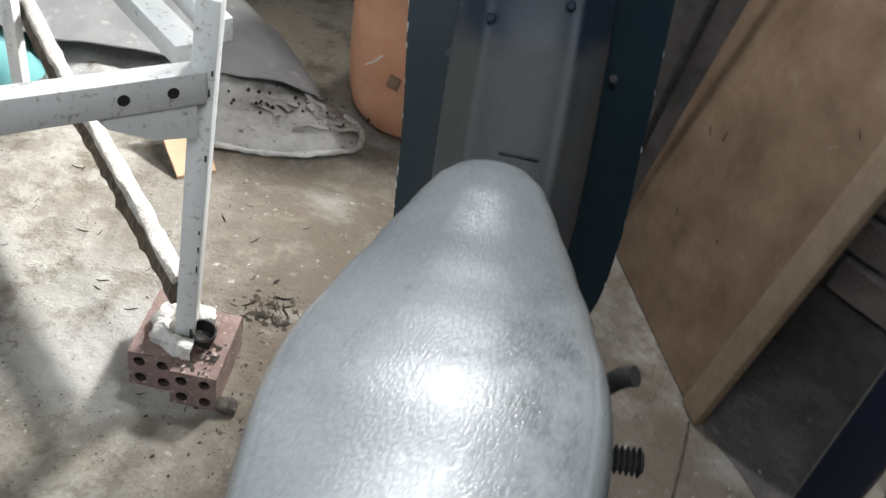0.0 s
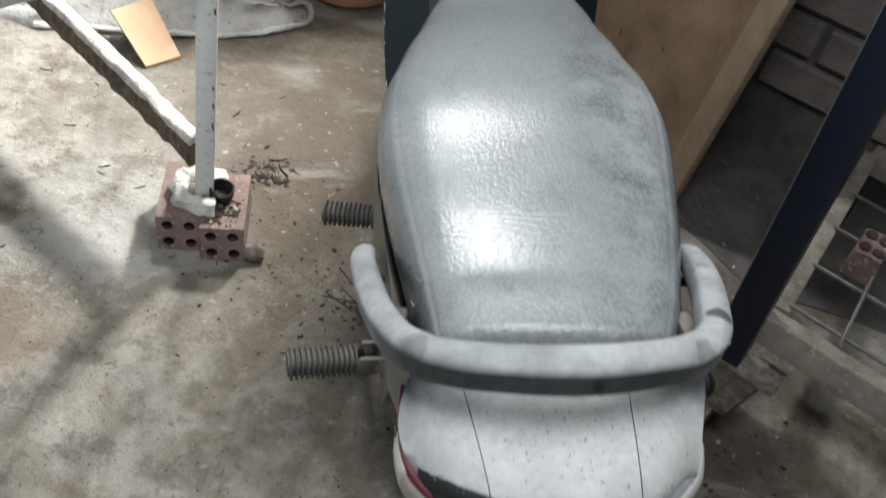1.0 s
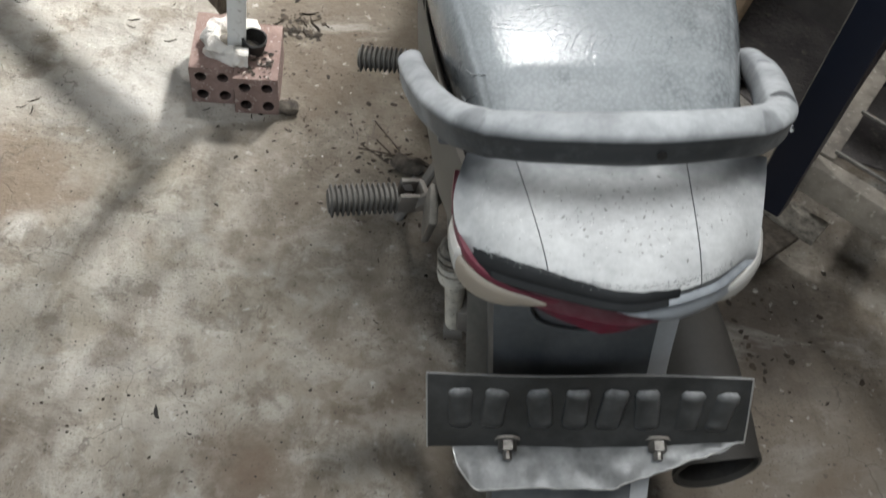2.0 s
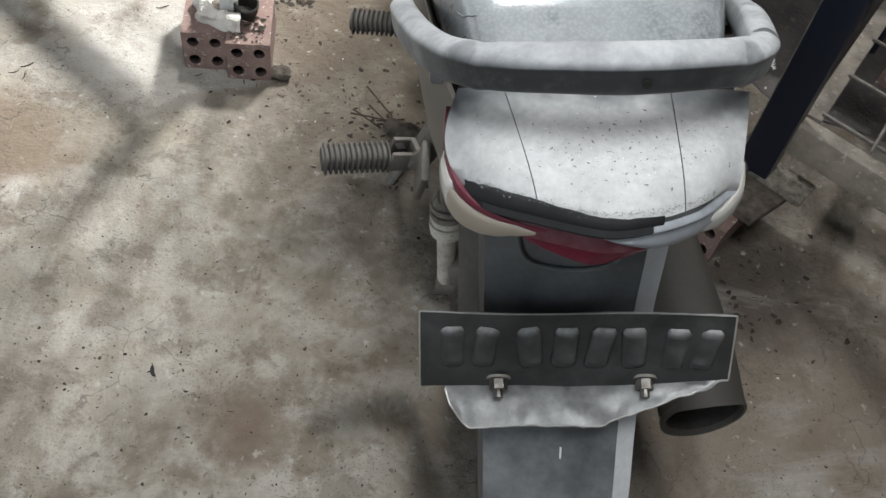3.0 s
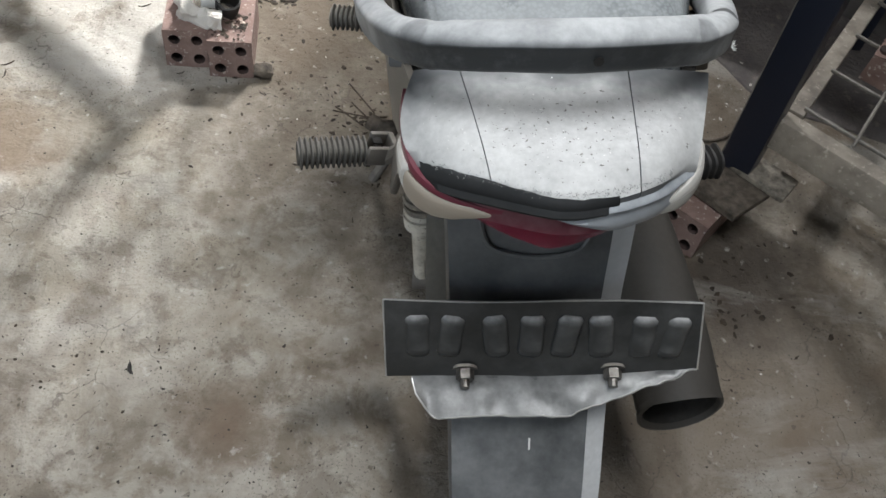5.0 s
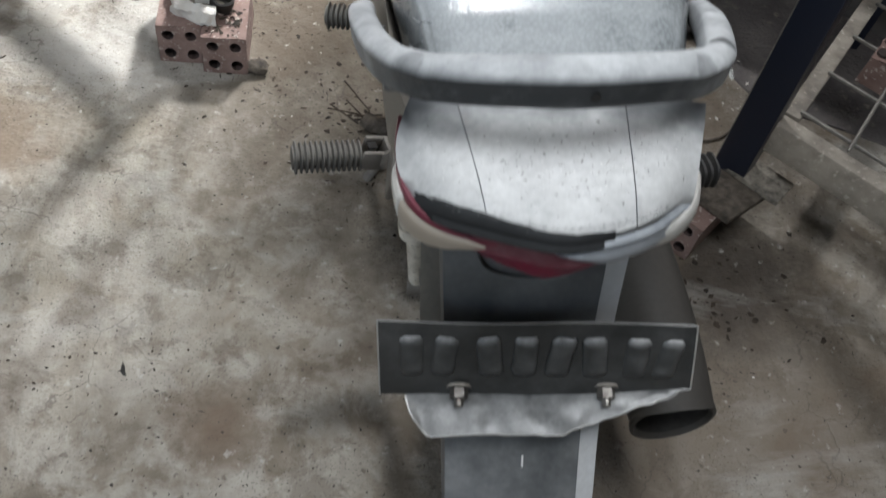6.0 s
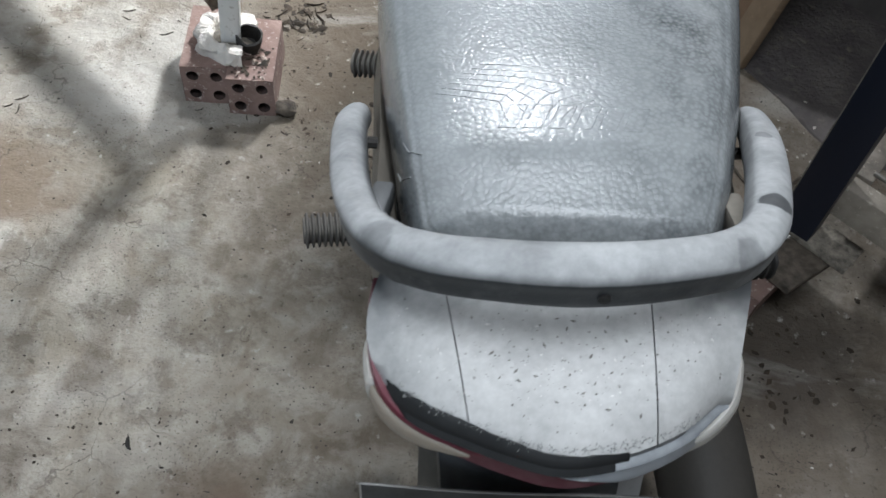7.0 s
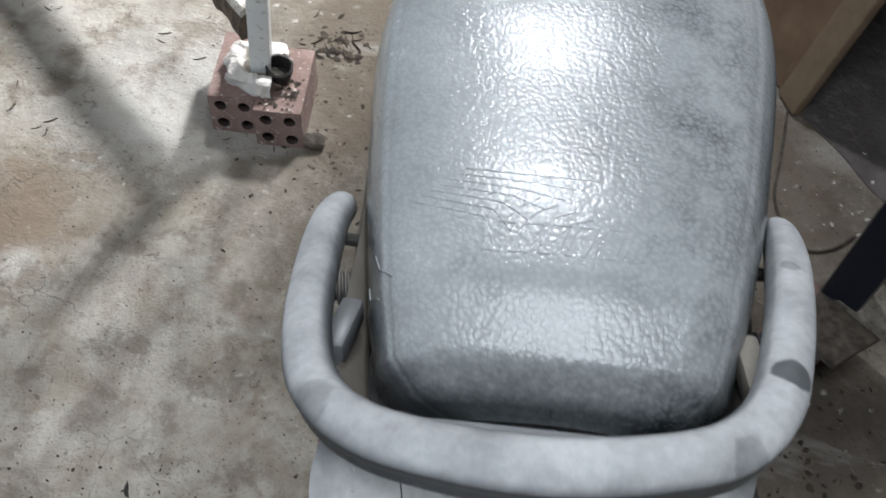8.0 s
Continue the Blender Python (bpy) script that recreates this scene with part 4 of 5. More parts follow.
fender = part("rear_mudguard", fender_strip([(-1.02, 0, 0.002), (-0.86, 0, -0.0005), (-0.4, 0, -0.0035), (0, 0, -0.0045), (0.4, 0, -0.0035), (0.86, 0, 0), (0.84, 0, 0.004), (0, 0, 0.002), (-0.84, 0, 0.004), (-1.0, 0, 0.006)]), FENDER, bike, "dark dusty plastic rear mudguard", 30)
part("flank", fender_strip([(0.862, 0, 0), (1.13, 0, 0.007), (1.13, 0, 0.05), (1.10, 0, 0.05), (1.10, 0, 0.012), (0.862, 0, 0.006)]), FENDER_SIDE, fender, "pale dust on the guard's flank", 30)
part("flank", fender_strip([(-1.022, 0, 0.002), (-1.06, 0, 0.010), (-1.07, 0, 0.05), (-1.03, 0, 0.05), (-1.02, 0, 0.014), (-1.022, 0, 0.006)]), FENDER, fender, "", 30)
part("molded_ridge", tube(spline([(-0.046, -0.1960, 0.654), (-0.040, -0.2060, 0.630), (-0.026, -0.2100, 0.621), (0.004, -0.2125, 0.618), (0.034, -0.2090, 0.624), (0.044, -0.1990, 0.646)], 6), (0.002, 0.002), 6), FENDER, fender)
for x, y, z, t in ((0.004, -0.292, 0.4585, 0), (-0.012, -0.340, 0.398, 40), (0.010, -0.338, 0.400, -35)):
    part("straw_bit", block(0.0016, 0.0016, 0.011, (x, y - 0.0045, z - 0.003), pose(0, 0, 0, -35, t, 0), 0), WEB, fender)

# number plate: pressed aluminium, its lower strip bent outwards, the characters as plain raised bars
PX = 0.0065


def plate_at(s, t, lift=0.0):
    """On the plate: s from one end (-1) to the other (1), t from its top edge (0) to the fold (1)."""
    tall = 0.93 - 0.11 * max(0.0, s)
    return Vector((PX + s * 0.1265 + 0.009 * t * max(0.0, s) ** 2, -0.2375 - 0.024 * t * tall + 0.0009 * math.sin(4 * s + 3 * t) - lift, 0.593 - 0.088 * t * tall + 0.0006 * math.sin(3 * s)))


SPAN = [-1 + 2 * k / 24 for k in range(25)]
plate = part("number_plate", rough(loft([[plate_at(s, q / 8) for s in SPAN] + [plate_at(s, q / 8, -0.0014) for s in reversed(SPAN)] for q in range(9)]), 0.0009, 45), PLATE, bike, "bent black number plate with raised bars", 40)


def strip_at(f, q):
    """On the bent strip: f along it, q from the fold (0) to its free edge (1)."""
    deep = max(0.0012, 0.034 * min(1.0, (f / 0.09) ** 0.5) * (1 - 0.12 * f) * (1 - max(0.0, (f - 0.55) / 0.45) ** 1.2))
    k = min(1, deep / 0.03)
    crease = 0.0050 * noise.noise(Vector((5 * f, 0.4 * q, 1.0))) + 0.0030 * noise.noise(Vector((17 * f, q, 4.0)))
    top = plate_at(-0.83 + 1.82 * f, 1.0)
    p = top + Vector((0, -0.93 * deep * q, -0.015 * k * q ** 0.7 + crease * q))
    return p + 0.0038 * f * min(1, 3 * q) * noise.noise_vector(p * 90) + 0.0012 * min(1, 3 * q) * noise.noise_vector(p * 50)


rings = [[strip_at(i / 44, q / 6) for q in range(7)] + [strip_at(i / 44, q / 6) + Vector((0, 0.0006, -0.0014)) for q in (6, 5, 4, 3, 2, 1, 0)] for i in range(45)]
part("bent_strip", loft(rings), STRIP, plate, "lower strip bent outwards, silvery with dust", 50)
part("strip_edge", tube([strip_at(i / 60, 1.0) + Vector((0, 0, -0.0004)) for i in range(61)], (0.0009, 0.0009), 6), EDGE, plate, "bright bare edge of the bent strip")
part("plate_rim", tube([plate_at(s, 0.0) + Vector((0, 0, 0.0004)) for s in SPAN], (0.0008, 0.0008), 6), EDGE, plate)
for s in (-1, 1):
    part("plate_rim", tube([plate_at(s, q / 6) + Vector((s * 0.0003, 0, 0)) for q in range(7)], (0.0008, 0.0008), 6), EDGE, plate)
for i, x in enumerate((-0.100, -0.073, -0.036, -0.007, 0.022, 0.050, 0.084, 0.110)):
    lean = 7 * math.sin(i * 2.1)
    bar = tube([Vector((math.sin(radians(lean)) * q, 0, q)) for q in [-0.023 + 0.046 * k / 10 for k in range(11)]], [(0.0104 * (0.72 if k in (0, 10) else 1), 0.0040 * (0.35 if k in (0, 10) else 1)) for k in range(11)], 14, (0, 1, 0))
    part("raised_bar", rough(into(bar, pose(PX + x, -0.2472, 0.556, -15, 0, 0)), 0.0007, 90, i), PRESSED, plate, "", 70)
for x, dz in ((-0.060, 0.0025), (0.064, 0.006)):
    z = 0.5145 + dz
    bolt = part("plate_bolt", rod((PX + x, -0.254, z), (PX + x, -0.272, z - 0.0045), 0.0040, 10), BOLT, plate, "rusty plate bolt and nut")
    part("nut", rod((PX + x, -0.2575, z - 0.0005), (PX + x, -0.2655, z - 0.0025), 0.0078, 6), BOLT, bolt)
    part("washer", rod((PX + x, -0.2550, z), (PX + x, -0.2575, z - 0.0005), 0.0110, 16), MECH, bolt)

# silencer on the right flank
AX = [Vector((0.198, -0.166, 0.271)), Vector((0.187, -0.09, 0.297)), Vector((0.160, 0.02, 0.330)), Vector((0.125, 0.16, 0.365)), Vector((0.108, 0.28, 0.370)), Vector((0.098, 0.38, 0.345))]
muffler = part("silencer", tube(spline(AX, 4), [(r, r) for r in [0.049] * 5 + [0.0495] * 4 + [0.049] * 4 + [0.046] * 4 + [0.040, 0.032, 0.025, 0.019]], 28, caps=False), MUFFLER, bike, "dull dark exhaust silencer")
d = (AX[0] - AX[1]).normalized()


def turned(profile, sides=28):
    """Rings round the silencer's end: profile of (radius, how far out)."""
    across = d.cross(Vector((0, 0, 1))).normalized()
    return loft([[AX[0] + d * o + (Vector((0, 0, 1)) * math.sin(2 * math.pi * k / sides) + across * math.cos(2 * math.pi * k / sides)) * r for k in range(sides)] for r, o in profile], caps=False)


part("end_cap", turned([(0.049, 0), (0.0502, 0.002), (0.0502, 0.007), (0.046, 0.008), (0.043, 0.002)]), MUFFLER, muffler)
part("end_hollow", turned([(0.043, 0.002), (0.040, -0.03), (0.020, -0.034), (0.004, -0.034)]), DARK, muffler)
part("tailpipe", rod(AX[0] - d * 0.034, AX[0] - d * 0.018, 0.016, 16), MUFFLER, muffler)

# wheels, swing arm, dampers
AXLE = (0.0, 0.03, 0.278)


def wheel(at, radius, width):
    c = Vector(at)
    ob = part("wheel", into(lathe([(radius - 0.075, -0.012), (radius - 0.055, -0.018), (radius - 0.045, -0.014), (radius - 0.045, 0.014), (radius - 0.055, 0.018), (radius - 0.075, 0.012), (radius - 0.07, 0), (radius - 0.075, -0.012)], 48), pose(*c, 0, 90, 0)), STEEL, bike, "dusty spoked motorcycle wheel")
    part("tyre", into(lathe([(radius - 0.05, -0.016), (radius - 0.04, -width * 0.5), (radius - 0.015, -width * 0.48), (radius, -width * 0.2), (radius, width * 0.2), (radius - 0.015, width * 0.48), (radius - 0.04, width * 0.5), (radius - 0.05, 0.016), (radius - 0.05, -0.016)], 56), pose(*c, 0, 90, 0)), RUBBER, ob)
    part("hub", rod(c + Vector((-0.05, 0, 0)), c + Vector((0.05, 0, 0)), 0.035, 20), MECH, ob)
    for k in range(18):
        a = 2 * math.pi * k / 18
        part("spoke", rod(c + Vector((0.02 * (-1) ** k, 0.032 * math.cos(a), 0.032 * math.sin(a))), c + Vector((0, (radius - 0.06) * math.cos(a + 0.2), (radius - 0.06) * math.sin(a + 0.2))), 0.0016, 5), STEEL, ob)
    return ob


wheel(AXLE, 0.285, 0.075)
wheel((0.0, 1.235, 0.278), 0.285, 0.065)
for s in (-1, 1):
    part("swing_arm", block(0.026, 0.40, 0.042, (s * 0.082, 0.20, 0.285), pose(0, 0, 0, -2, 0, 0), 0.006), MECH, bike)
    part("fork_leg", rod((s * 0.075, 1.235, 0.278), (s * 0.075, 1.02, 0.86), 0.019, 14), MECH, bike)
    # damper: boot, pale collar, shaft and lower eye
    damper = part("damper", rod((s * 0.099, 0.022, 0.26), (s * 0.097, 0.008, 0.38), 0.010, 14, 0.0125), COLLAR, bike, "grimy rear damper with a pale collar")
    part("collar", into(lathe([(0.012, -0.016), (0.017, -0.011), (0.0205, -0.008), (0.0215, 0.002), (0.0215, 0.008), (0.014, 0.010)], 22), pose(s * 0.097, 0.006, 0.392, -8)), COLLAR, damper)
    for k in range(3):
        part("coil", into(lathe([(0.013, -0.005), (0.020, -0.0035), (0.021, 0.0), (0.020, 0.0035), (0.013, 0.005)], 20), pose(s * 0.097, 0.006 - 0.001 * k, 0.408 + 0.012 * k, -8 + 5 * (k % 2))), GRIME if k else COLLAR, damper)
    part("boot_cap", rod((s * 0.097, 0.004, 0.440), (s * 0.097, 0.002, 0.448), 0.018, 18, 0.012), GRIME, damper)
    part("shaft", rod((s * 0.097, 0.004, 0.43), (s * 0.100, -0.060, 0.64), 0.009, 12), MECH, damper)
    part("lower_eye", rod((s * 0.087, 0.024, 0.248), (s * 0.111, 0.024, 0.248), 0.016, 14), MECH, damper)
part("chain_case", block(0.020, 0.36, 0.075, (-0.072, 0.12, 0.315), pose(0, 0, 0, -3, 0, 0), 0.01), DIRTSIDE, bike, "dirty brown chain case")
part("tyre_hugger", loft([[Vector((x, y, z)) for x in (-0.088, -0.058)] + [Vector((x, y + 0.004, z - 0.003)) for x in (-0.058, -0.088)] for y, z in ((-0.21, 0.50), (-0.18, 0.53), (-0.14, 0.56), (-0.09, 0.585))]), DIRTSIDE, bike)
part("engine", rough(block(0.19, 0.30, 0.24, (0, 0.47, 0.32), pose(0, 0, 0, 8, 0, 0), 0.04, 3), 0.01, 12), MECH, bike, "grimy engine block")
part("crank_cover", rod((-0.125, 0.44, 0.30), (0.125, 0.44, 0.30), 0.085, 28), MECH, bike)
part("frame_spine", tube(spline([(0, 0.05, 0.62), (0, 0.35, 0.60), (0, 0.65, 0.56), (0, 0.85, 0.66), (0, 0.98, 0.86)], 6), (0.028, 0.032), 12), BLACKRUBBER, bike)


def foot_peg(root, end, r, material, bracket=True):
    a, b = Vector(root), Vector(end)
    n = 13
    pts, rad = [], []
    for i in range(n * 4 + 1):
        s = i / (n * 4)
        pts.append(a.lerp(b, s))
        rad.append((r * (0.76 + 0.27 * (1 if i % 4 in (1, 2) else 0)) * (1.02 if s > 0.93 else 1), r * (0.68 + 0.29 * (1 if i % 4 in (1, 2) else 0)) * (1.1 if s > 0.93 else 1)))
    peg = part("foot_peg", tube(pts, rad, 16, (0, 0, 1), 2.8), material, bike, "ribbed rubber foot peg grey with dust", 60)
    if bracket:
        d = (a - b).normalized()
        for o in (-0.014, 0.014):
            part("peg_bracket", block(0.030, 0.007, 0.030, a + d * 0.016 + Vector((0, o, 0.004)), pose(0, 0, 0, 0, 20, 20), 0.002), MECH, peg)
        part("peg_bracket", block(0.008, 0.032, 0.030, a + d * 0.034 + Vector((0, 0, 0.004)), pose(0, 0, 0, 0, 20, 20), 0.002), MECH, peg)
        # dark block in place of the shaded square opening
        part("bracket_hole", block(0.013, 0.012, 0.003, a + d * 0.016 + Vector((0, 0, 0.0185)), pose(0, 0, 0, 0, 20, 20), 0.0008), DARK, peg)
        part("hinge_pin", rod(a + d * 0.016 + Vector((0, 0, 0.014)), a + d * 0.016 - Vector((0, 0, 0.022)), 0.005, 10), STEEL, peg)
    return peg


foot_peg((-0.176, 0.181, 0.316), (-0.264, 0.161, 0.331), 0.0190, RUBBER)
foot_peg((0.165, 0.098, 0.372), (0.270, 0.118, 0.372), 0.0195, BLACKRUBBER)
foot_peg((-0.155, 0.51, 0.268), (-0.256, 0.52, 0.268), 0.0185, RUBBER, False)
foot_peg((0.160, 0.50, 0.262), (0.268, 0.505, 0.262), 0.0185, BLACKRUBBER, False)
part("peg_bar", rod((-0.16, 0.51, 0.262), (0.16, 0.50, 0.262), 0.010, 10), MECH, bike)
for s in (-1, 1):
    part("peg_hanger", tube(spline([(s * 0.165, 0.186, 0.300), (s * 0.140, 0.175, 0.315), (s * 0.118, 0.15, 0.37), (s * 0.098, 0.16, 0.48)], 5), (0.010, 0.012), 8), MECH, bike)
part("hanger_plate", rough(block(0.012, 0.055, 0.075, (-0.130, 0.130, 0.345), pose(0, 0, 0, 20, 10, 0), 0.004), 0.003, 40), MECH, bike)
part("kick_lever", tube(spline([(0.135, 0.43, 0.42), (0.160, 0.418, 0.48), (0.184, 0.408, 0.525), (0.200, 0.402, 0.540)], 5), (0.0125, 0.0125), 12), BLACKRUBBER, bike)
stand = part("side_stand", tube(spline([(-0.09, 0.42, 0.21), (-0.15, 0.40, 0.10), (-0.215, 0.385, -0.012)], 5), (0.010, 0.008), 10), MECH, bike, "steel side stand swung out")
part("stand_foot", block(0.05, 0.03, 0.008, (-0.222, 0.385, -0.0195), pose(0, 0, 0, 0, LEAN, 0), 0.002), MECH, stand)

# leg shield: two navy wings and a dust-grey tunnel between them
SH = [(0.25, 0.765, -0.120, 0.17), (0.32, 0.778, -0.160, 0.190), (0.42, 0.795, -0.166, 0.199), (0.55, 0.812, -0.163, 0.199), (0.68, 0.835, -0.166, 0.199), (0.80, 0.865, -0.172, 0.198), (0.92, 0.90, -0.175, 0.195), (1.00, 0.925, -0.15, 0.17)]
SHL = spline([(a, b, c) for a, b, c, _ in SH], 4)
SHR = spline([(a, b, d) for a, b, _, d in SH], 4)


def wing(side):
    rings = []
    src = SHR if side > 0 else SHL
    for p in src:
        z, y, xe = p
        xi = side * 0.075
        ring = []
        for k in range(9):
            s = k / 8
            ring.append(Vector((xi + (xe - xi) * s, y - 0.035 * (1 - s) ** 2 + 0.012 * s ** 3, z)))
        rings.append(ring + [v + Vector((0, 0.004, 0)) for v in reversed(ring)])
    return rough(loft(rings), 0.0012, 25)


shield = part("leg_shield", wing(-1), NAVY, bike, "dark navy plastic leg shield with chipped edges", 40)
part("shield_wing", wing(1), NAVY, shield, "", 40)
rings = []
for y, z, h, tall in ((0.40, 0.555, 0.055, 0.10), (0.47, 0.575, 0.078, 0.12), (0.54, 0.588, 0.092, 0.14), (0.61, 0.612, 0.100, 0.15), (0.67, 0.655, 0.104, 0.14), (0.72, 0.705, 0.106, 0.11), (0.765, 0.765, 0.106, 0.08), (0.800, 0.83, 0.104, 0.05), (0.84, 0.93, 0.10, 0.03)):
    ring = []
    for k in range(49):
        a = -1 + 2 * k / 48
        flat = abs(a) ** 3.2 - 0.09 * math.exp(-((a + 0.60) / 0.07) ** 2) - 0.09 * math.exp(-((a - 0.60) / 0.07) ** 2)
        ring.append(Vector((0.014 + h * a * (1 if abs(a) < 0.8 else 1.0), y + 0.030 * flat, z - tall * 0.35 * flat)))
    rings.append(ring + [v + Vector((0, 0.02, -0.02)) for v in reversed(ring)])
part("tunnel_cover", loft(rings), TUNNEL, shield, "grey dusty tunnel between the wings", 45)
for src, side in ((SHL, -1), (SHR, 1)):
    for i in range(26 if side < 0 else 9):
        k = random.randrange(4, len(src) - 1)
        z, y, xe = src[k].lerp(src[k - 1], random.random())
        h = random.uniform(0.003, 0.020) * (1 if side < 0 else 0.5)
        part("chipped_edge", rough(block(random.uniform(0.0008, 0.0024), 0.0030, h, (xe - side * 0.0005, y + 0.0125, z), None, 0.0006), 0.0008, 200, i), CHIPPED, shield)
# dark bar painting in the shade of a narrow slot
part("slot", block(0.052, 0.004, 0.007, (0.026, 0.652, 0.643), pose(0, 0, 0, 42, 0, -3), 0.001), DARK, shield)
for x, z, y in ((-0.095, 0.70, 0.80), (0.135, 0.69, 0.815), (-0.04, 0.775, 0.768), (0.06, 0.80, 0.782)):
    part("shield_screw", into(lathe([(0.0, 0.003), (0.005, 0.0028), (0.0065, 0.0)], 12), pose(x, y - 0.003, z, 72, 0, 0)), TUNNEL, shield)

# unseen headset added to block window light from the seat: cowl, handlebar and grips
rings = []
for z, y, half, deep in ((0.97, 0.985, 0.150, 0.055), (1.02, 0.985, 0.185, 0.075), (1.07, 0.980, 0.200, 0.082), (1.12, 0.975, 0.170, 0.070), (1.15, 0.975, 0.100, 0.042)):
    rings.append([Vector((half * math.copysign(abs(math.cos(a)) ** 0.7, math.cos(a)), y + deep * math.sin(a), z)) for a in [2 * math.pi * k / 28 for k in range(28)]])
cowl = part("shading_cowl", loft(rings), NAVY, bike, "dark navy plastic cowl added unseen round the handlebar to block light", 50)
part("handlebar", tube(spline([(-0.31, 0.90, 1.075), (-0.22, 0.94, 1.075), (-0.10, 0.98, 1.07), (0.10, 0.98, 1.07), (0.22, 0.94, 1.075), (0.31, 0.90, 1.075)], 5), (0.011, 0.011), 12), MECH, cowl)
for s in (-1, 1):
    part("rubber_grip", tube(spline([(s * 0.225, 0.938, 1.075), (s * 0.27, 0.918, 1.075), (s * 0.315, 0.897, 1.075)], 5), (0.016, 0.016), 14), BLACKRUBBER, cowl)

# ---- loose things on the left: bricks, rack, stick, sack, pot ----
def hollow_brick(m, label, w=0.08, d=0.155, h=0.085, group="hollow bricks"):
    """A fired brick with four round channels that run through it from end to end."""
    ob = base("hollow_brick", m, label, "brick", group)
    cells = bmesh.new()
    # end faces with real round openings
    n = 12
    r = 0.0108
    cx, cz = (-0.21 * w, 0.21 * w), (0.29 * h, 0.71 * h)
    xs, zs = (-w / 2, 0, w / 2), (0, h / 2, h)
    for end in (0, 1):
        y = -d / 2 if end == 0 else d / 2
        for i in range(2):
            for j in range(2):
                c = Vector(((xs[i] + xs[i + 1]) / 2, y, (zs[j] + zs[j + 1]) / 2))
                hx, hz = (xs[i + 1] - xs[i]) / 2, (zs[j + 1] - zs[j]) / 2
                inner, outer, deep = [], [], []
                for k in range(n):
                    a = 2 * math.pi * (k + 0.5) / n
                    ca, sa = math.cos(a), math.sin(a)
                    f = 1 / max(abs(ca), abs(sa))
                    inner.append(cells.verts.new(c + Vector((r * ca, 0, r * sa))))
                    outer.append(cells.verts.new(c + Vector((hx * ca * f, 0, hz * sa * f))))
                    deep.append(cells.verts.new(c + Vector((r * ca, (0.06 if end == 0 else -0.06), r * sa))))
                for k in range(n):
                    q = (k + 1) % n
                    cells.faces.new((inner[k], inner[q], outer[q], outer[k]))
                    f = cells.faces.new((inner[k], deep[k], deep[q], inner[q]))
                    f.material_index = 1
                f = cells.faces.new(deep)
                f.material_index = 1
    shell = [cells.verts.new((sx * w / 2, sy * d / 2, z)) for z in (0, h) for sx, sy in ((-1, -1), (1, -1), (1, 1), (-1, 1))]
    for a, b in ((1, 2), (3, 0)):
        cells.faces.new((shell[a], shell[b], shell[b + 4], shell[a + 4]))
    cells.faces.new(shell[4:])
    cells.faces.new(shell[:4][::-1])
    rough(cells, 0.0022, 38)
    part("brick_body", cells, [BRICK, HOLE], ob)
    return ob


b1 = hollow_brick(pose(-0.476, 0.7035, 0, 0, 0, 4), "dusty red hollow brick carrying a white rack leg")
b2 = hollow_brick(pose(-0.394, 0.686, 0, 0, 0, 4), "dusty red hollow brick set forward of its neighbour")
# mortar: a ragged ridge round the foot of the leg, open to the right
ridge = spline([(-0.400, 0.728, 0.090), (-0.432, 0.738, 0.092), (-0.472, 0.722, 0.092), (-0.480, 0.690, 0.094), (-0.466, 0.662, 0.096), (-0.436, 0.650, 0.097), (-0.410, 0.652, 0.094)], 6)
lump = tube(ridge, [(0.015 + 0.007 * noise.noise(p * 40), 0.020 + 0.010 * noise.noise(p * 31 + Vector((4, 0, 0)))) for p in ridge], 14, power=3.0)
core = bmesh.new()
bmesh.ops.create_icosphere(core, subdivisions=3, radius=1.0)
into(core, pose(-0.436, 0.690, 0.088) @ Matrix.Diagonal((0.042, 0.036, 0.017, 1)))
mortar = tagged(part("mortar_lump", rough(rough(lump, 0.010, 45), 0.004, 150, 2), MORTAR, None, "", 20), "crumbled white mortar ridge on the hollow bricks", "mortar")
part("mortar_core", rough(core, 0.008, 60), GRIME, mortar, "dirty hollow within the mortar", 20)
cup = base("pipe_stub", pose(-0.402, 0.684, 0.100, 12, 10, 0), "short black pipe stub in the mortar on the bricks", "pipe")
part("pipe_wall", rough(lathe([(0.019, -0.012), (0.0225, 0.006), (0.0225, 0.022), (0.019, 0.024), (0.016, 0.010), (0.014, -0.008), (0.002, -0.009)], 24), 0.003, 60), DARK, cup)
for i in range(11):
    x, y = random.uniform(-0.43, -0.362), random.uniform(0.612, 0.69)
    chip = bmesh.new()
    bmesh.ops.create_icosphere(chip, subdivisions=1, radius=random.uniform(0.003, 0.008))
    bmesh.ops.scale(chip, vec=(1.2, 1.0, 0.5), verts=chip.verts)
    bmesh.ops.rotate(chip, cent=(0, 0, 0), matrix=Matrix.Rotation(random.uniform(0, 6), 3, "Z"), verts=chip.verts)
    bmesh.ops.translate(chip, vec=(x, y, 0.0885), verts=chip.verts)
    tagged(part("mortar_crumb", rough(chip, 0.0045, 120, i), CRUMB, None, "", 8), "gritty crumb of brick and mortar lying on a brick", "rubble", "crumbs on the bricks")

# white rack: one leg on the bricks, rails to both sides
rack = base("steel_rack", pose(-0.43, 0.687, 0.118), "white painted steel rack with chipped paint", "rack")


def rail_between(name, a, b, w, h, label=""):
    a, b = Vector(a), Vector(b)
    d = (b - a)
    m = Matrix.Translation((a + b) / 2) @ d.to_track_quat("Y", "Z").to_matrix().to_4x4()
    bm = block(w, d.length, h, bevel=0.003)
    into(bm, rack.matrix_world.inverted() @ m)
    return part(name, bm, WHITE, rack, label)


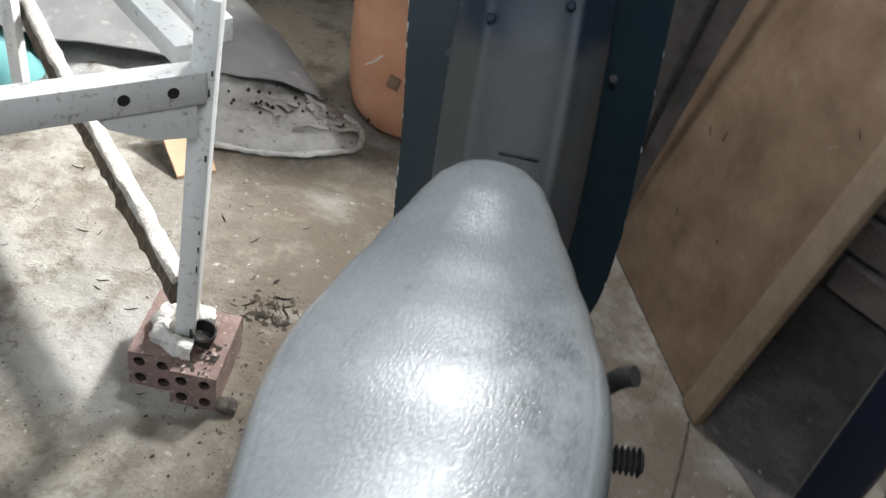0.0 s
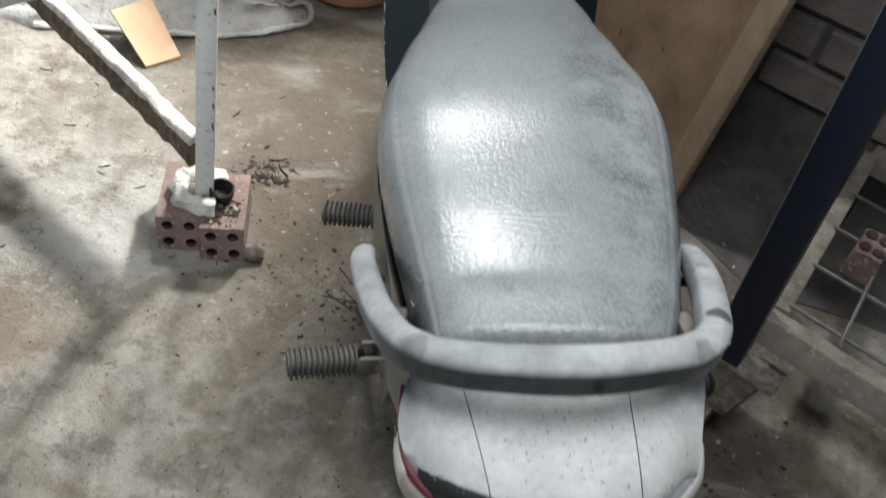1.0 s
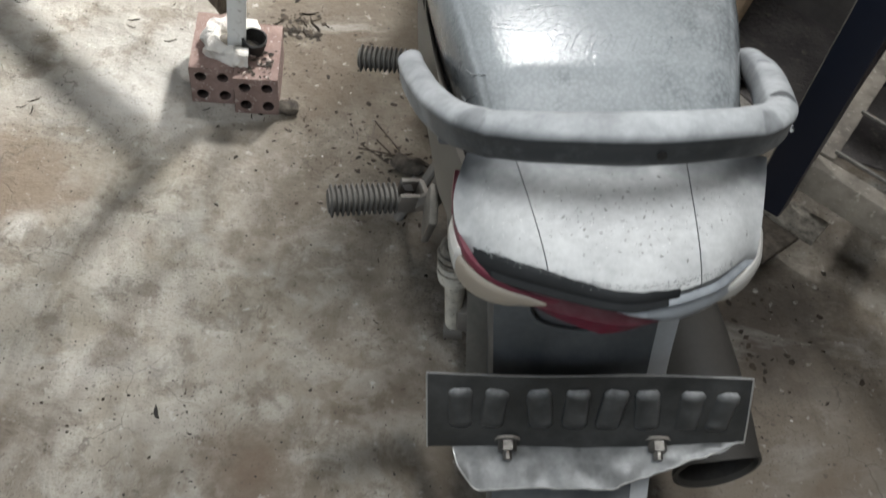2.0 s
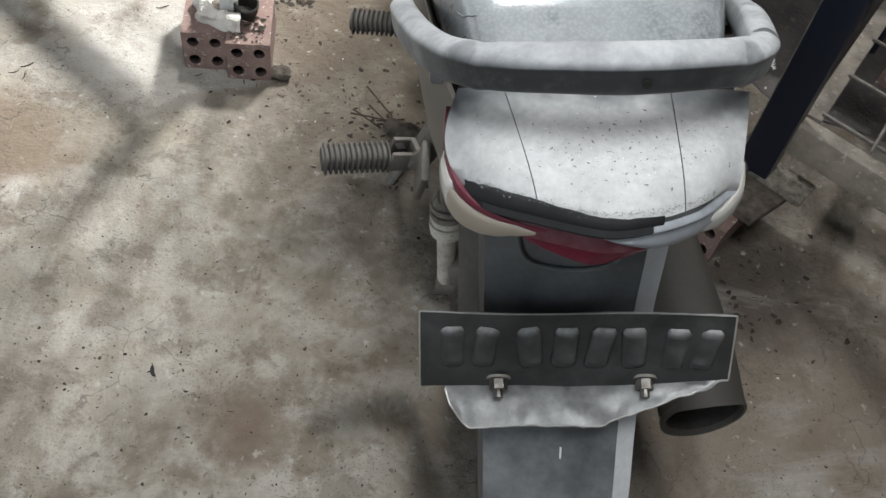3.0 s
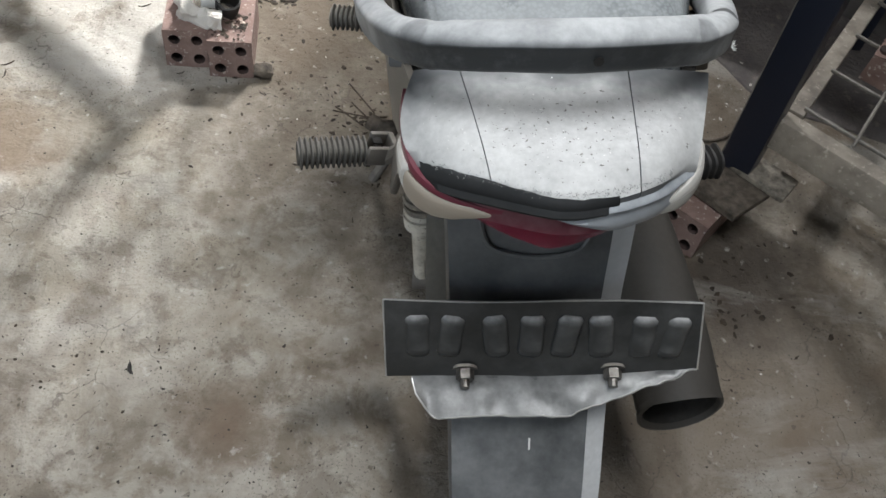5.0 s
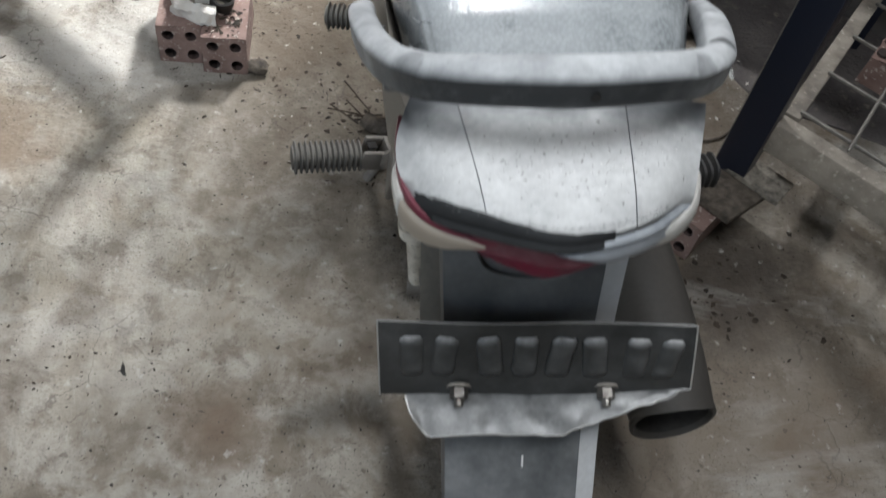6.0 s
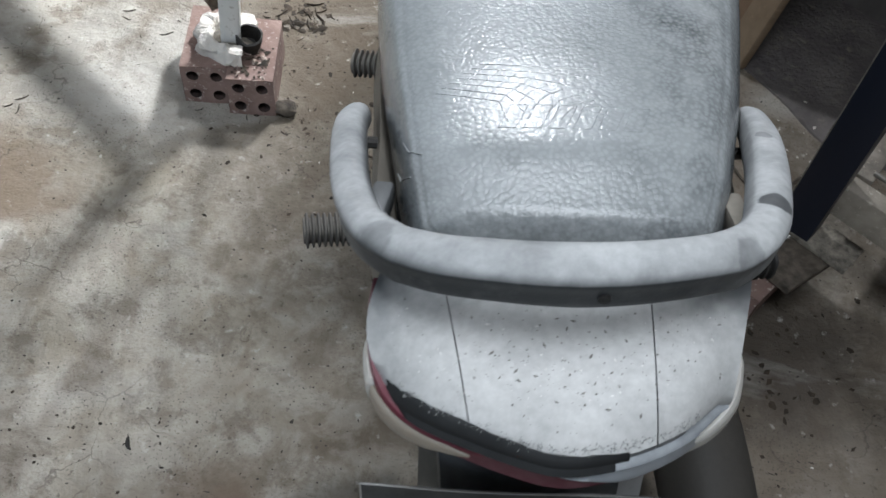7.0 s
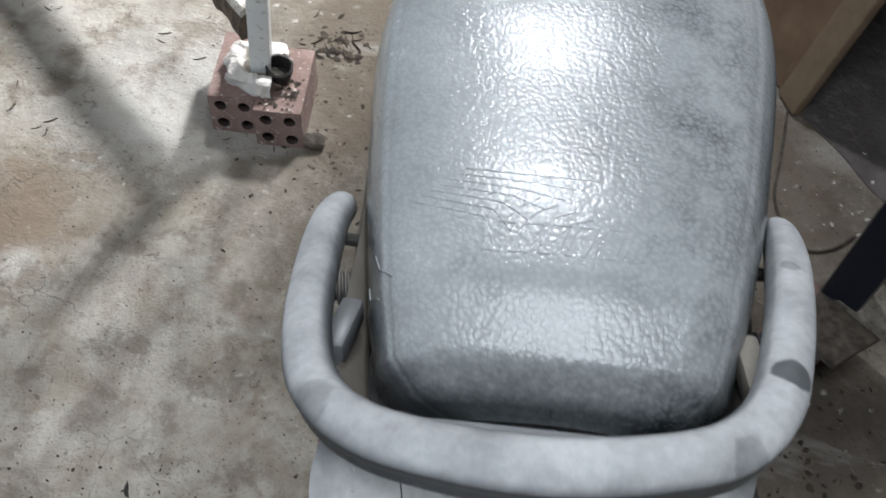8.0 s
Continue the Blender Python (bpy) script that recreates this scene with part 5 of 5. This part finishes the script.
LEG_TOP = Vector((-0.3943, 0.6884, 0.738))
leg_foot = Vector((-0.432, 0.687, 0.105))
axis = (LEG_TOP - leg_foot)
leg = part("rack_leg", into(block(0.033, 0.033, axis.length, bevel=0.002), rack.matrix_world.inverted() @ Matrix.Translation((leg_foot + LEG_TOP) / 2) @ axis.to_track_quat("Z", "Y").to_matrix().to_4x4() @ Matrix.Rotation(radians(6), 4, "Z")), WHITE, rack, "white square steel leg with chipped edges")
rail = rail_between("rack_rail", (-0.402, 0.680, 0.612), (-0.90, 0.214, 0.612), 0.034, 0.050, "white rail with two bolt holes")
for f in (0.0676, 0.162):
    p = Vector((-0.402, 0.680, 0.612)).lerp(Vector((-0.90, 0.214, 0.612)), f)
    nrm = Vector((0.683, -0.730, 0)).normalized()
    # dark disc on the rail's face for a shaded bolt hole
    part("bolt_hole", into(rod(p + nrm * 0.0165, p + nrm * 0.0182, 0.0080, 14), rack.matrix_world.inverted()), DARK, rail)
part("gusset", into(sheet([(0, 0), (0.135, 0.0), (0.12, -0.022), (0.06, -0.052), (0, -0.060)], 0.004), rack.matrix_world.inverted() @ Matrix.Translation((-0.405, 0.664, 0.592)) @ Matrix(((-0.73, 0, 0.683, 0), (-0.683, 0, -0.73, 0), (0, 1, 0, 0), (0, 0, 0, 1)))), WHITE, rack)
rail_between("rack_rail", (-0.430, 0.705, 0.632), (-1.10, 1.280, 0.632), 0.042, 0.034)
rail_between("rack_rail", (-0.398, 0.740, 0.660), (-1.02, 1.32, 0.660), 0.032, 0.036)
far_leg = rail_between("rack_leg", (-0.905, 0.210, 0.004), (-0.905, 0.210, 0.765), 0.030, 0.030)
rail_between("rack_leg", (-1.09, 1.30, 0.004), (-1.09, 1.30, 0.765), 0.030, 0.030)
for i in range(7):
    z = 0.2 + 1.0 * random.random() ** 1.3
    p = leg_foot.lerp(LEG_TOP, z / 1.35)
    part("paint_chip", into(block(0.0025, 0.0025, random.uniform(0.003, 0.014), p + Vector((0.0150 - 0.003 * random.random() ** 3, -0.0165, 0)), None, 0.0008), rack.matrix_world.inverted()), DARK, rack)

stick_line = spline([(-0.442, 0.690, 0.215), (-0.66, 0.912, 0.233), (-0.88, 1.135, 0.246), (-1.09, 1.365, 0.252)], 14)
stick = base("stick", Matrix.Translation((-0.442, 0.69, 0.20)), "rough pale split stick tied across the rack legs", "stick")
back = stick.matrix_world.inverted()
part("split_wood", into(rough(tube(stick_line, [(0.0150 + 0.004 * noise.noise(p * 16), 0.0120 + 0.003 * noise.noise(p * 12)) for p in stick_line], 12, power=3.2), 0.0034, 110), back), BARK, stick)
# bark, its hidden underside deepened to widen the stick's shadow
part("brown_bark", into(rough(tube([p + Vector((-0.005, -0.005, -0.027)) for p in stick_line], [(0.0145 + 0.005 * noise.noise(p * 22), 0.0280 + 0.007 * noise.noise(p * 15)) for p in stick_line], 9), 0.007, 75), back), DARKBARK, stick, "dark bark left on the stick's underside")
for i in range(12):
    p = stick_line[random.randrange(1, 30)] + Vector((0.006, -0.006, 0.004))
    part("splinter", into(rod(p, p + Vector((random.uniform(-0.004, 0.020), random.uniform(-0.024, 0.006), random.uniform(-0.012, 0.012))), 0.0016, 5, 0.0004), back), BARK, stick)

# sack, sheet, card, pot, cloth
SACK_EDGE = [(-1.05, 1.335), (-0.96, 1.312), (-0.85, 1.325), (-0.713, 1.335), (-0.60, 1.352), (-0.515, 1.368), (-0.44, 1.392), (-0.382, 1.428), (-0.33, 1.475), (-0.325, 1.525), (-0.345, 1.572), (-0.39, 1.60), (-0.47, 1.69), (-0.60, 1.80), (-0.76, 1.93), (-0.95, 2.03), (-1.15, 1.90), (-1.2, 1.60)]


def rumpled(outline, height, amount, scale, seed, rings=9, rim=0.012):
    c = Vector((sum(p[0] for p in outline) / len(outline), sum(p[1] for p in outline) / len(outline), 0))
    edge = spline([(x, y, 0) for x, y in outline] + [(*outline[0], 0)], 4)[:-1]
    rows = [[p.copy() for p in edge]]
    for i in range(rings + 1):
        s = i / rings
        row = []
        for p in edge:
            q = p.lerp(c, 0.006 + 0.985 * s)
            k = rim * min(1, s * 10 + 0.6) + height * (s ** 0.8) + amount * min(1, s * 4) * (0.5 + noise.noise(q * scale + Vector((seed, 0, 0)))) + 0.35 * amount * noise.noise(q * scale * 3.1)
            row.append(Vector((q.x, q.y, max(k, 0.004))))
        rows.append(row)
    return loft(rows, caps=True)


sack = tagged(part("cement_sack", rough(rumpled(SACK_EDGE, 0.030, 0.024, 9, 4.0, 18), 0.006, 26), SACK, None, "", 50), "flattened grey paper cement sack strewn with dirt", "sack")
lip = [p + Vector((0.004, -0.004, 0.010 + 0.006 * noise.noise(p * 9))) for p in spline([(x, y, 0) for x, y in SACK_EDGE[1:12]], 8)]
part("folded_lip", rough(tube(lip, [(0.0085 + 0.005 * noise.noise(p * 17), 0.0065 + 0.003 * noise.noise(p * 11)) for p in lip], 8), 0.004, 45), SACKLIP, sack, "pale folded edge of the sack")
for i in range(9):
    x, y = random.uniform(-0.62, -0.37), random.uniform(1.42, 1.58)
    t0 = random.uniform(-0.9, 0.5)
    fold = spline([(x + random.uniform(-0.006, 0.006) + math.cos(t0) * q, y + math.sin(t0) * q + random.uniform(-0.008, 0.008), 0.046 + random.uniform(-0.004, 0.006)) for q in (-0.045, -0.02, 0.0, 0.022, 0.05)], 4)
    part("crumple", rough(tube(fold, [(0.008, 0.0030)] * len(fold), 8), 0.003, 40, i), SACK, sack)
for i in range(40):
    x, y = random.gauss(-0.52, 0.10), random.gauss(1.52, 0.06)
    speck = bmesh.new()
    bmesh.ops.create_icosphere(speck, subdivisions=1, radius=random.uniform(0.002, 0.006))
    bmesh.ops.translate(speck, vec=(x, y, 0.058), verts=speck.verts)
    part("dirt_speck", rough(speck, 0.002, 120, i), CHIP, sack)
drape = []
for i in range(31):
    s = i / 30
    row = []
    for k in range(23):
        q = k / 22
        near, far = Vector((-0.44, 1.60, 0)).lerp(Vector((-1.30, 1.44, 0)), s), Vector((-0.66, 1.88, 0)).lerp(Vector((-1.45, 2.05, 0)), s)
        p = near.lerp(far, q)
        fold = 0.022 * noise.noise(Vector((p.x * 4, p.y * 4, 2.0))) + 0.008 * noise.noise(Vector((p.x * 13, p.y * 13, 5.0)))
        p.z = 0.045 + 0.03 * min(1, s * 8) + (0.30 * q ** 1.2 + 0.05) * s ** 1.3 + fold * min(1, s * 5 + 0.3)
        row.append(p)
    drape.append(row + [v + Vector((0, 0.002, -0.005)) for v in reversed(row)])
tagged(part("plastic_sheet", loft(drape), SHEET, None, "", 60), "rumpled grey plastic sheet heaped over the sack", "sheet")
card = loft([[Vector(p) + Vector((0, 0, dz)) for p in ((-0.766, 1.295, 0.074), (-0.690, 1.368, 0.074), (-0.600, 1.250, 0.002), (-0.668, 1.192, 0.002))] for dz in (0.0, 0.007)])
tagged(part("card_piece", card, CARD), "flat piece of brown fibreboard propped on the sack's edge", "board")
pot = base("clay_pot", pose(-0.235, 1.70, 0), "large terracotta pot with a pale scratch", "pot")
part("pot_wall", lathe([(0.003, 0.0), (0.10, 0.0), (0.135, 0.012), (0.158, 0.045), (0.172, 0.10), (0.180, 0.20), (0.184, 0.36), (0.186, 0.52), (0.205, 0.53), (0.205, 0.57), (0.172, 0.57), (0.165, 0.40), (0.15, 0.08), (0.003, 0.06)], 56), POT, pot)
part("scratch", tube(spline([(-0.110, -0.1435, 0.20), (-0.088, -0.159, 0.222), (-0.066, -0.170, 0.250)], 5), (0.0022, 0.0022), 6), WEB, pot)
part("dark_patch", rough(block(0.030, 0.002, 0.036, (-0.030, -0.1795, 0.19), pose(0, 0, 0, 2, 12, -9), 0.0006), 0.0006, 60), PLY, pot)
tagged(part("cloth", rumpled([(-1.42, 1.40), (-1.22, 1.36), (-1.13, 1.42), (-1.16, 1.52), (-1.30, 1.60), (-1.45, 1.55)], 0.07, 0.05, 9, 9.0), TEAL), "crumpled teal cloth on the floor", "cloth")

# ---- right side: panel, soil, post, shelf ----
m = Matrix.Translation((0.53, 0.872, 0.004)) @ Matrix(((-0.351, 0.0, -0.936, 0), (0.936, 0.0, -0.351, 0), (0, 1, 0, 0), (0, 0, 0, 1))) @ Matrix.Rotation(radians(-8.0), 4, "X")
panel = base("plywood_panel", m, "stained brown plywood panel leaning towards the wall", "panel")
part("panel_sheet", into(block(0.545, 1.35, 0.010, (0.275, 0.675, 0), bevel=0.002), Matrix()), PLY, panel)
part("edge_batten", block(0.062, 1.35, 0.020, (0.028, 0.675, 0.004), bevel=0.003), PLYEDGE, panel, "pale batten along the panel's edge")
for i in range(9):
    x, y = 0.09 + 0.36 * random.random(), 0.08 + 0.7 * random.random()
    part("scrape", block(0.0025, random.uniform(0.008, 0.024), 0.0012, (x, y, 0.0054), pose(0, 0, 0, 0, 0, random.uniform(-50, 50)), 0.0003), PLYEDGE if i % 2 else DARK, panel)
tagged(part("pipe", into(rod((0.305, 1.395, 0.0), (0.405, 1.395, 1.4), 0.009, 10), Matrix()), BLACKRUBBER), "thin black pipe standing at the wall", "pipe")

tagged(part("soil_patch", rumpled([(0.512, 0.905), (0.56, 0.845), (0.605, 0.785), (0.655, 0.700), (0.72, 0.66), (0.90, 0.60), (1.30, 0.42), (1.62, 0.36), (1.52, 0.49), (1.15, 0.82), (0.84, 1.09), (0.60, 1.29), (0.50, 1.37), (0.48, 1.10)], 0.004, 0.010, 9, 2.0, 8, 0.004), SOIL), "patch of sooty black soil beside the wall", "soil", kind="structure")

# cable on the floor
cable = spline([(0.508, 0.865, 0.012), (0.490, 0.76, 0.004), (0.470, 0.66, 0.004), (0.484, 0.595, 0.004), (0.514, 0.556, 0.004), (0.56, 0.566, 0.004), (0.60, 0.60, 0.004)], 8)
tagged(part("cable", tube(cable, (0.0026, 0.0026), 8), MUD), "thin brown cable trailing over the floor", "cable")

b3 = hollow_brick(pose(0.462, 0.352, 0, 0, 0, -42), "dusty red hollow brick under the post's footboard", 0.085, 0.15, 0.085)
board = [(0.415, 0.352), (0.487, 0.284), (0.566, 0.346), (0.492, 0.415)]
tagged(part("footboard", into(sheet(board, 0.016, 0.002), Matrix.Translation((0, 0, 0.0865))), MUD), "grey timber offcut lying on a hollow brick", "board")
post = base("steel_post", pose(0.515, 0.405, 0.1025), "black painted steel post standing on a timber offcut", "post")
PT = rough(block(0.058, 0.046, 1.60, (0, 0, 0.80), pose(0, 0, 0, 0, 0, -40), 0.003), 0.0, 1)
part("shaft", into(PT, pose(0, 0, 0, 0, -2.5, 0)), POST, post)
part("foot_flange", into(block(0.060, 0.130, 0.012, (0.030, -0.018, 0.006), pose(0, 0, 0, 0, 0, 48), 0.002), Matrix()), GRIME, post)
part("bright_arris", into(rod((-0.0362, 0.001, 0.0), (-0.0362, 0.001, 1.6), 0.0012, 6), pose(0, 0, 0, 0, -2.5, 0)), STEEL, post)

SH_A = Vector((0.520, 0.388, 0))     # the shelf's corner at the post
EU = Vector((0.760, -0.650, 0))
EN = Vector((0.585, 0.811, 0))
shelf = base("wire_shelf", Matrix.Translation((0.52, 0.388, 0.17)), "low timber shelf frame with a wire mesh deck", "shelf")


def shelf_bar(name, a, b, w, h, z, mat, label=""):
    a, b = Vector(a), Vector(b)
    d = b - a
    mm = Matrix.Translation((a + b) / 2 + Vector((0, 0, z)) - Vector((0.52, 0.388, 0.17))) @ d.to_track_quat("Y", "Z").to_matrix().to_4x4()
    return part(name, into(block(w, d.length, h, bevel=0.003), mm), mat, shelf, label)


def on_shelf(a, b):
    return SH_A + EU * a + EN * b


shelf_bar("front_rail", on_shelf(0.0, 0.022), on_shelf(0.92, 0.022), 0.032, 0.060, 0.200, SHELFWOOD, "dusty timber rail")
shelf_bar("side_rail", on_shelf(0.022, 0.045), on_shelf(0.022, 0.62), 0.030, 0.050, 0.205, SHELFWOOD)
shelf_bar("back_rail", on_shelf(0.022, 0.642), on_shelf(0.92, 0.642), 0.044, 0.050, 0.205, SHELFWOOD)
shelf_bar("side_rail", on_shelf(0.898, 0.045), on_shelf(0.898, 0.62), 0.030, 0.050, 0.205, SHELFWOOD)
for a, b in ((0.90, 0.02), (0.90, 0.64), (0.03, 0.64)):
    p = on_shelf(a, b)
    shelf_bar("shelf_leg", p, p + Vector((0, 0, 0.17)), 0.03, 0.03, 0.0, POST)
for k in range(4):
    shelf_bar("mesh_wire", on_shelf(0.03, 0.060 + 0.128 * k), on_shelf(0.88, 0.060 + 0.128 * k), 0.007, 0.007, 0.2335, WIRE)
for k in range(6):
    shelf_bar("mesh_wire", on_shelf(0.125 + 0.13 * k, 0.03), on_shelf(0.125 + 0.13 * k, 0.63), 0.006, 0.006, 0.2395, WIRE)
b4 = hollow_brick(Matrix.Translation(on_shelf(0.126, 0.276) + Vector((0, 0, 0.243))) @ Matrix.Rotation(radians(52), 4, "Z") @ Matrix.Rotation(radians(-90), 4, "X") @ Matrix.Translation((0, 0, 0)), "red hollow brick stood on end on the mesh shelf", 0.080, 0.055, 0.050)

# stones, crumbs and chips on the floor
for i in range(1):
    stone = bmesh.new()
    bmesh.ops.create_icosphere(stone, subdivisions=2, radius=1)
    into(stone, pose(-0.335, 0.622, 0.012) @ Matrix.Diagonal((0.022, 0.016, 0.013, 1)))
    tagged(part("stone", rough(rough(stone, 0.006, 50), 0.003, 140), MUD), "small brown clod-like stone lying beside the bricks", "stone")


def flake(bm, x, y, size, z=0.0):
    n = random.choice((4, 5, 6))
    a0 = random.uniform(0, 6.3)
    lift = random.uniform(0.2, 0.5) * size
    ring = []
    el = random.uniform(0.35, 0.8)
    c, s = math.cos(a0), math.sin(a0)
    for k in range(n):
        a = 2 * math.pi * k / n + random.uniform(-0.3, 0.3)
        u, v = size * math.cos(a), size * el * math.sin(a)
        ring.append(bm.verts.new((x + u * c - v * s, y + u * s + v * c, z + 0.0006 + random.random() * lift * 0.4)))
    top = bm.verts.new((x, y, z + lift))
    for k in range(n):
        bm.faces.new((ring[k], ring[(k + 1) % n], top))
    bm.faces.new(ring[::-1])


dark_bits, pale_bits = bmesh.new(), bmesh.new()


def shred(bm, x, y, size):
    """A thin curled sliver of leaf or bark."""
    a = random.uniform(0, 6.3)
    d, n2 = Vector((math.cos(a), math.sin(a), 0)), Vector((-math.sin(a), math.cos(a), 0)) * size * random.uniform(0.10, 0.22)
    rows = []
    for q in (-1, -0.3, 0.4, 1):
        c = Vector((x, y, 0.001 + 0.18 * size * q * q)) + d * size * q + n2 * random.uniform(-0.6, 0.6)
        w = n2 * (1.15 - abs(q))
        rows.append((bm.verts.new(c - w), bm.verts.new(c + Vector((0, 0, 0.14 * size))), bm.verts.new(c + w)))
    for r0, r1 in zip(rows, rows[1:]):
        for k in range(2):
            bm.faces.new((r0[k], r0[k + 1], r1[k + 1], r1[k]))


for i in range(20):
    shred(dark_bits, random.gauss(-0.335, 0.024), random.gauss(0.880, 0.018), random.uniform(0.006, 0.018))
for i in range(45):
    shred(dark_bits, random.gauss(-0.29, 0.05), random.gauss(0.68, 0.10), random.uniform(0.002, 0.006))
for i in range(50):
    shred(dark_bits, random.uniform(-0.95, 0.8), random.uniform(-0.35, 1.25), random.uniform(0.003, 0.008))
for i in range(45):
    shred(dark_bits, random.uniform(-0.95, -0.3), random.uniform(0.55, 1.25), random.uniform(0.005, 0.014))
for i in range(60):
    flake(dark_bits, random.uniform(-0.425, -0.362), random.uniform(0.615, 0.69), 0.002 + 0.007 * random.random() ** 2, 0.0855)
for i in range(120):
    flake(dark_bits, random.uniform(-0.95, 0.9), random.uniform(-0.35, 1.2), random.uniform(0.0008, 0.0027))
for i in range(170):
    flake(dark_bits, random.gauss(-0.30, 0.075), random.gauss(0.66, 0.12), 0.0012 + 0.006 * random.random() ** 3)
for i in range(70):
    flake(dark_bits, random.gauss(-0.335, 0.035), random.gauss(0.875, 0.03), 0.002 + 0.012 * random.random() ** 2)
for i in range(50):
    flake(dark_bits, random.gauss(-0.48, 0.10), random.gauss(-0.01, 0.06), random.uniform(0.0012, 0.0036))
for i in range(90):
    flake(dark_bits, random.gauss(-0.13, 0.06), random.gauss(0.52, 0.09), random.uniform(0.002, 0.007))
for i in range(90):
    flake(dark_bits, random.gauss(0.45, 0.10), random.gauss(0.20, 0.08), random.uniform(0.002, 0.008))
for i in range(90):
    flake(pale_bits, random.uniform(-0.95, 0.9), random.uniform(-0.3, 1.2), 0.0006 + 0.0028 * random.random() ** 4)
for i in range(70):
    flake(pale_bits, random.uniform(-0.95, -0.40), random.uniform(0.35, 1.20), 0.0008 + 0.0036 * random.random() ** 3)
for i in range(26):
    flake(pale_bits, random.gauss(0.60, 0.06), random.gauss(0.70, 0.09), 0.0012 + 0.006 * random.random() ** 2, 0.006)
tagged(part("leaf_crumbs", dark_bits, CHIP), "dark leaf crumbs and grit strewn on the floor", "debris", kind="stuff")
tagged(part("pale_grit", pale_bits, PALECHIP), "pale mortar grit strewn on the floor", "debris", kind="stuff")
leaf = bmesh.new()
flake(leaf, -0.440, -0.016, 0.0075)
flake(leaf, -0.443, -0.008, 0.0065)
shred(leaf, -0.440, -0.012, 0.012)
tagged(part("dry_leaf", leaf, DARK), "small curled dark leaf on the floor", "leaf")
clod = bmesh.new()
bmesh.ops.create_icosphere(clod, subdivisions=3, radius=1)
into(clod, pose(-0.100, 0.502, 0.014) @ Matrix.Diagonal((0.036, 0.019, 0.013, 1)))
tagged(part("clod", rough(rough(clod, 0.013, 40), 0.005, 120), MUD, None, "", 75), "dark oily clod of dirt beneath the motorcycle", "dirt")
for i in range(6):
    a = Vector((-0.112 + random.uniform(-0.03, 0.03), 0.517 + random.uniform(-0.02, 0.03), 0.006))
    t = random.uniform(2.2, 3.6)
    tagged(part("twig", rod(a, a + Vector((math.cos(t), math.sin(t), 0.12)) * random.uniform(0.04, 0.09), 0.0016, 5), CHIP), "thin dry twig on the dirty floor", "twig", "twigs under the motorcycle")

# ---- the block wall's pieces ----
rows, wide, high, gap = 8, 0.195, 0.098, 0.014
mesh_cache = []
for k in range(4):
    bm = rough(block(wide - gap, 0.024, high - gap, bevel=0.006, segs=1), 0.003, 20, k)
    bmesh.ops.recalc_face_normals(bm, faces=bm.faces)
    me = bpy.data.meshes.new("wall_block")
    bm.to_mesh(me)
    bm.free()
    me.materials.append(BLOCK)
    mesh_cache.append(me)
for r in range(2, rows):
    for c in range(9):
        u = -0.50 + c * wide + (wide / 2 if r % 2 else 0)
        ob = new("wall_block", mesh_cache[(r * 5 + c * 3) % 4])
        ob.parent = wall_north
        ob.matrix_world = Matrix.Translation(room(u, WALL - 0.006, r * high + high / 2)) @ TURNED
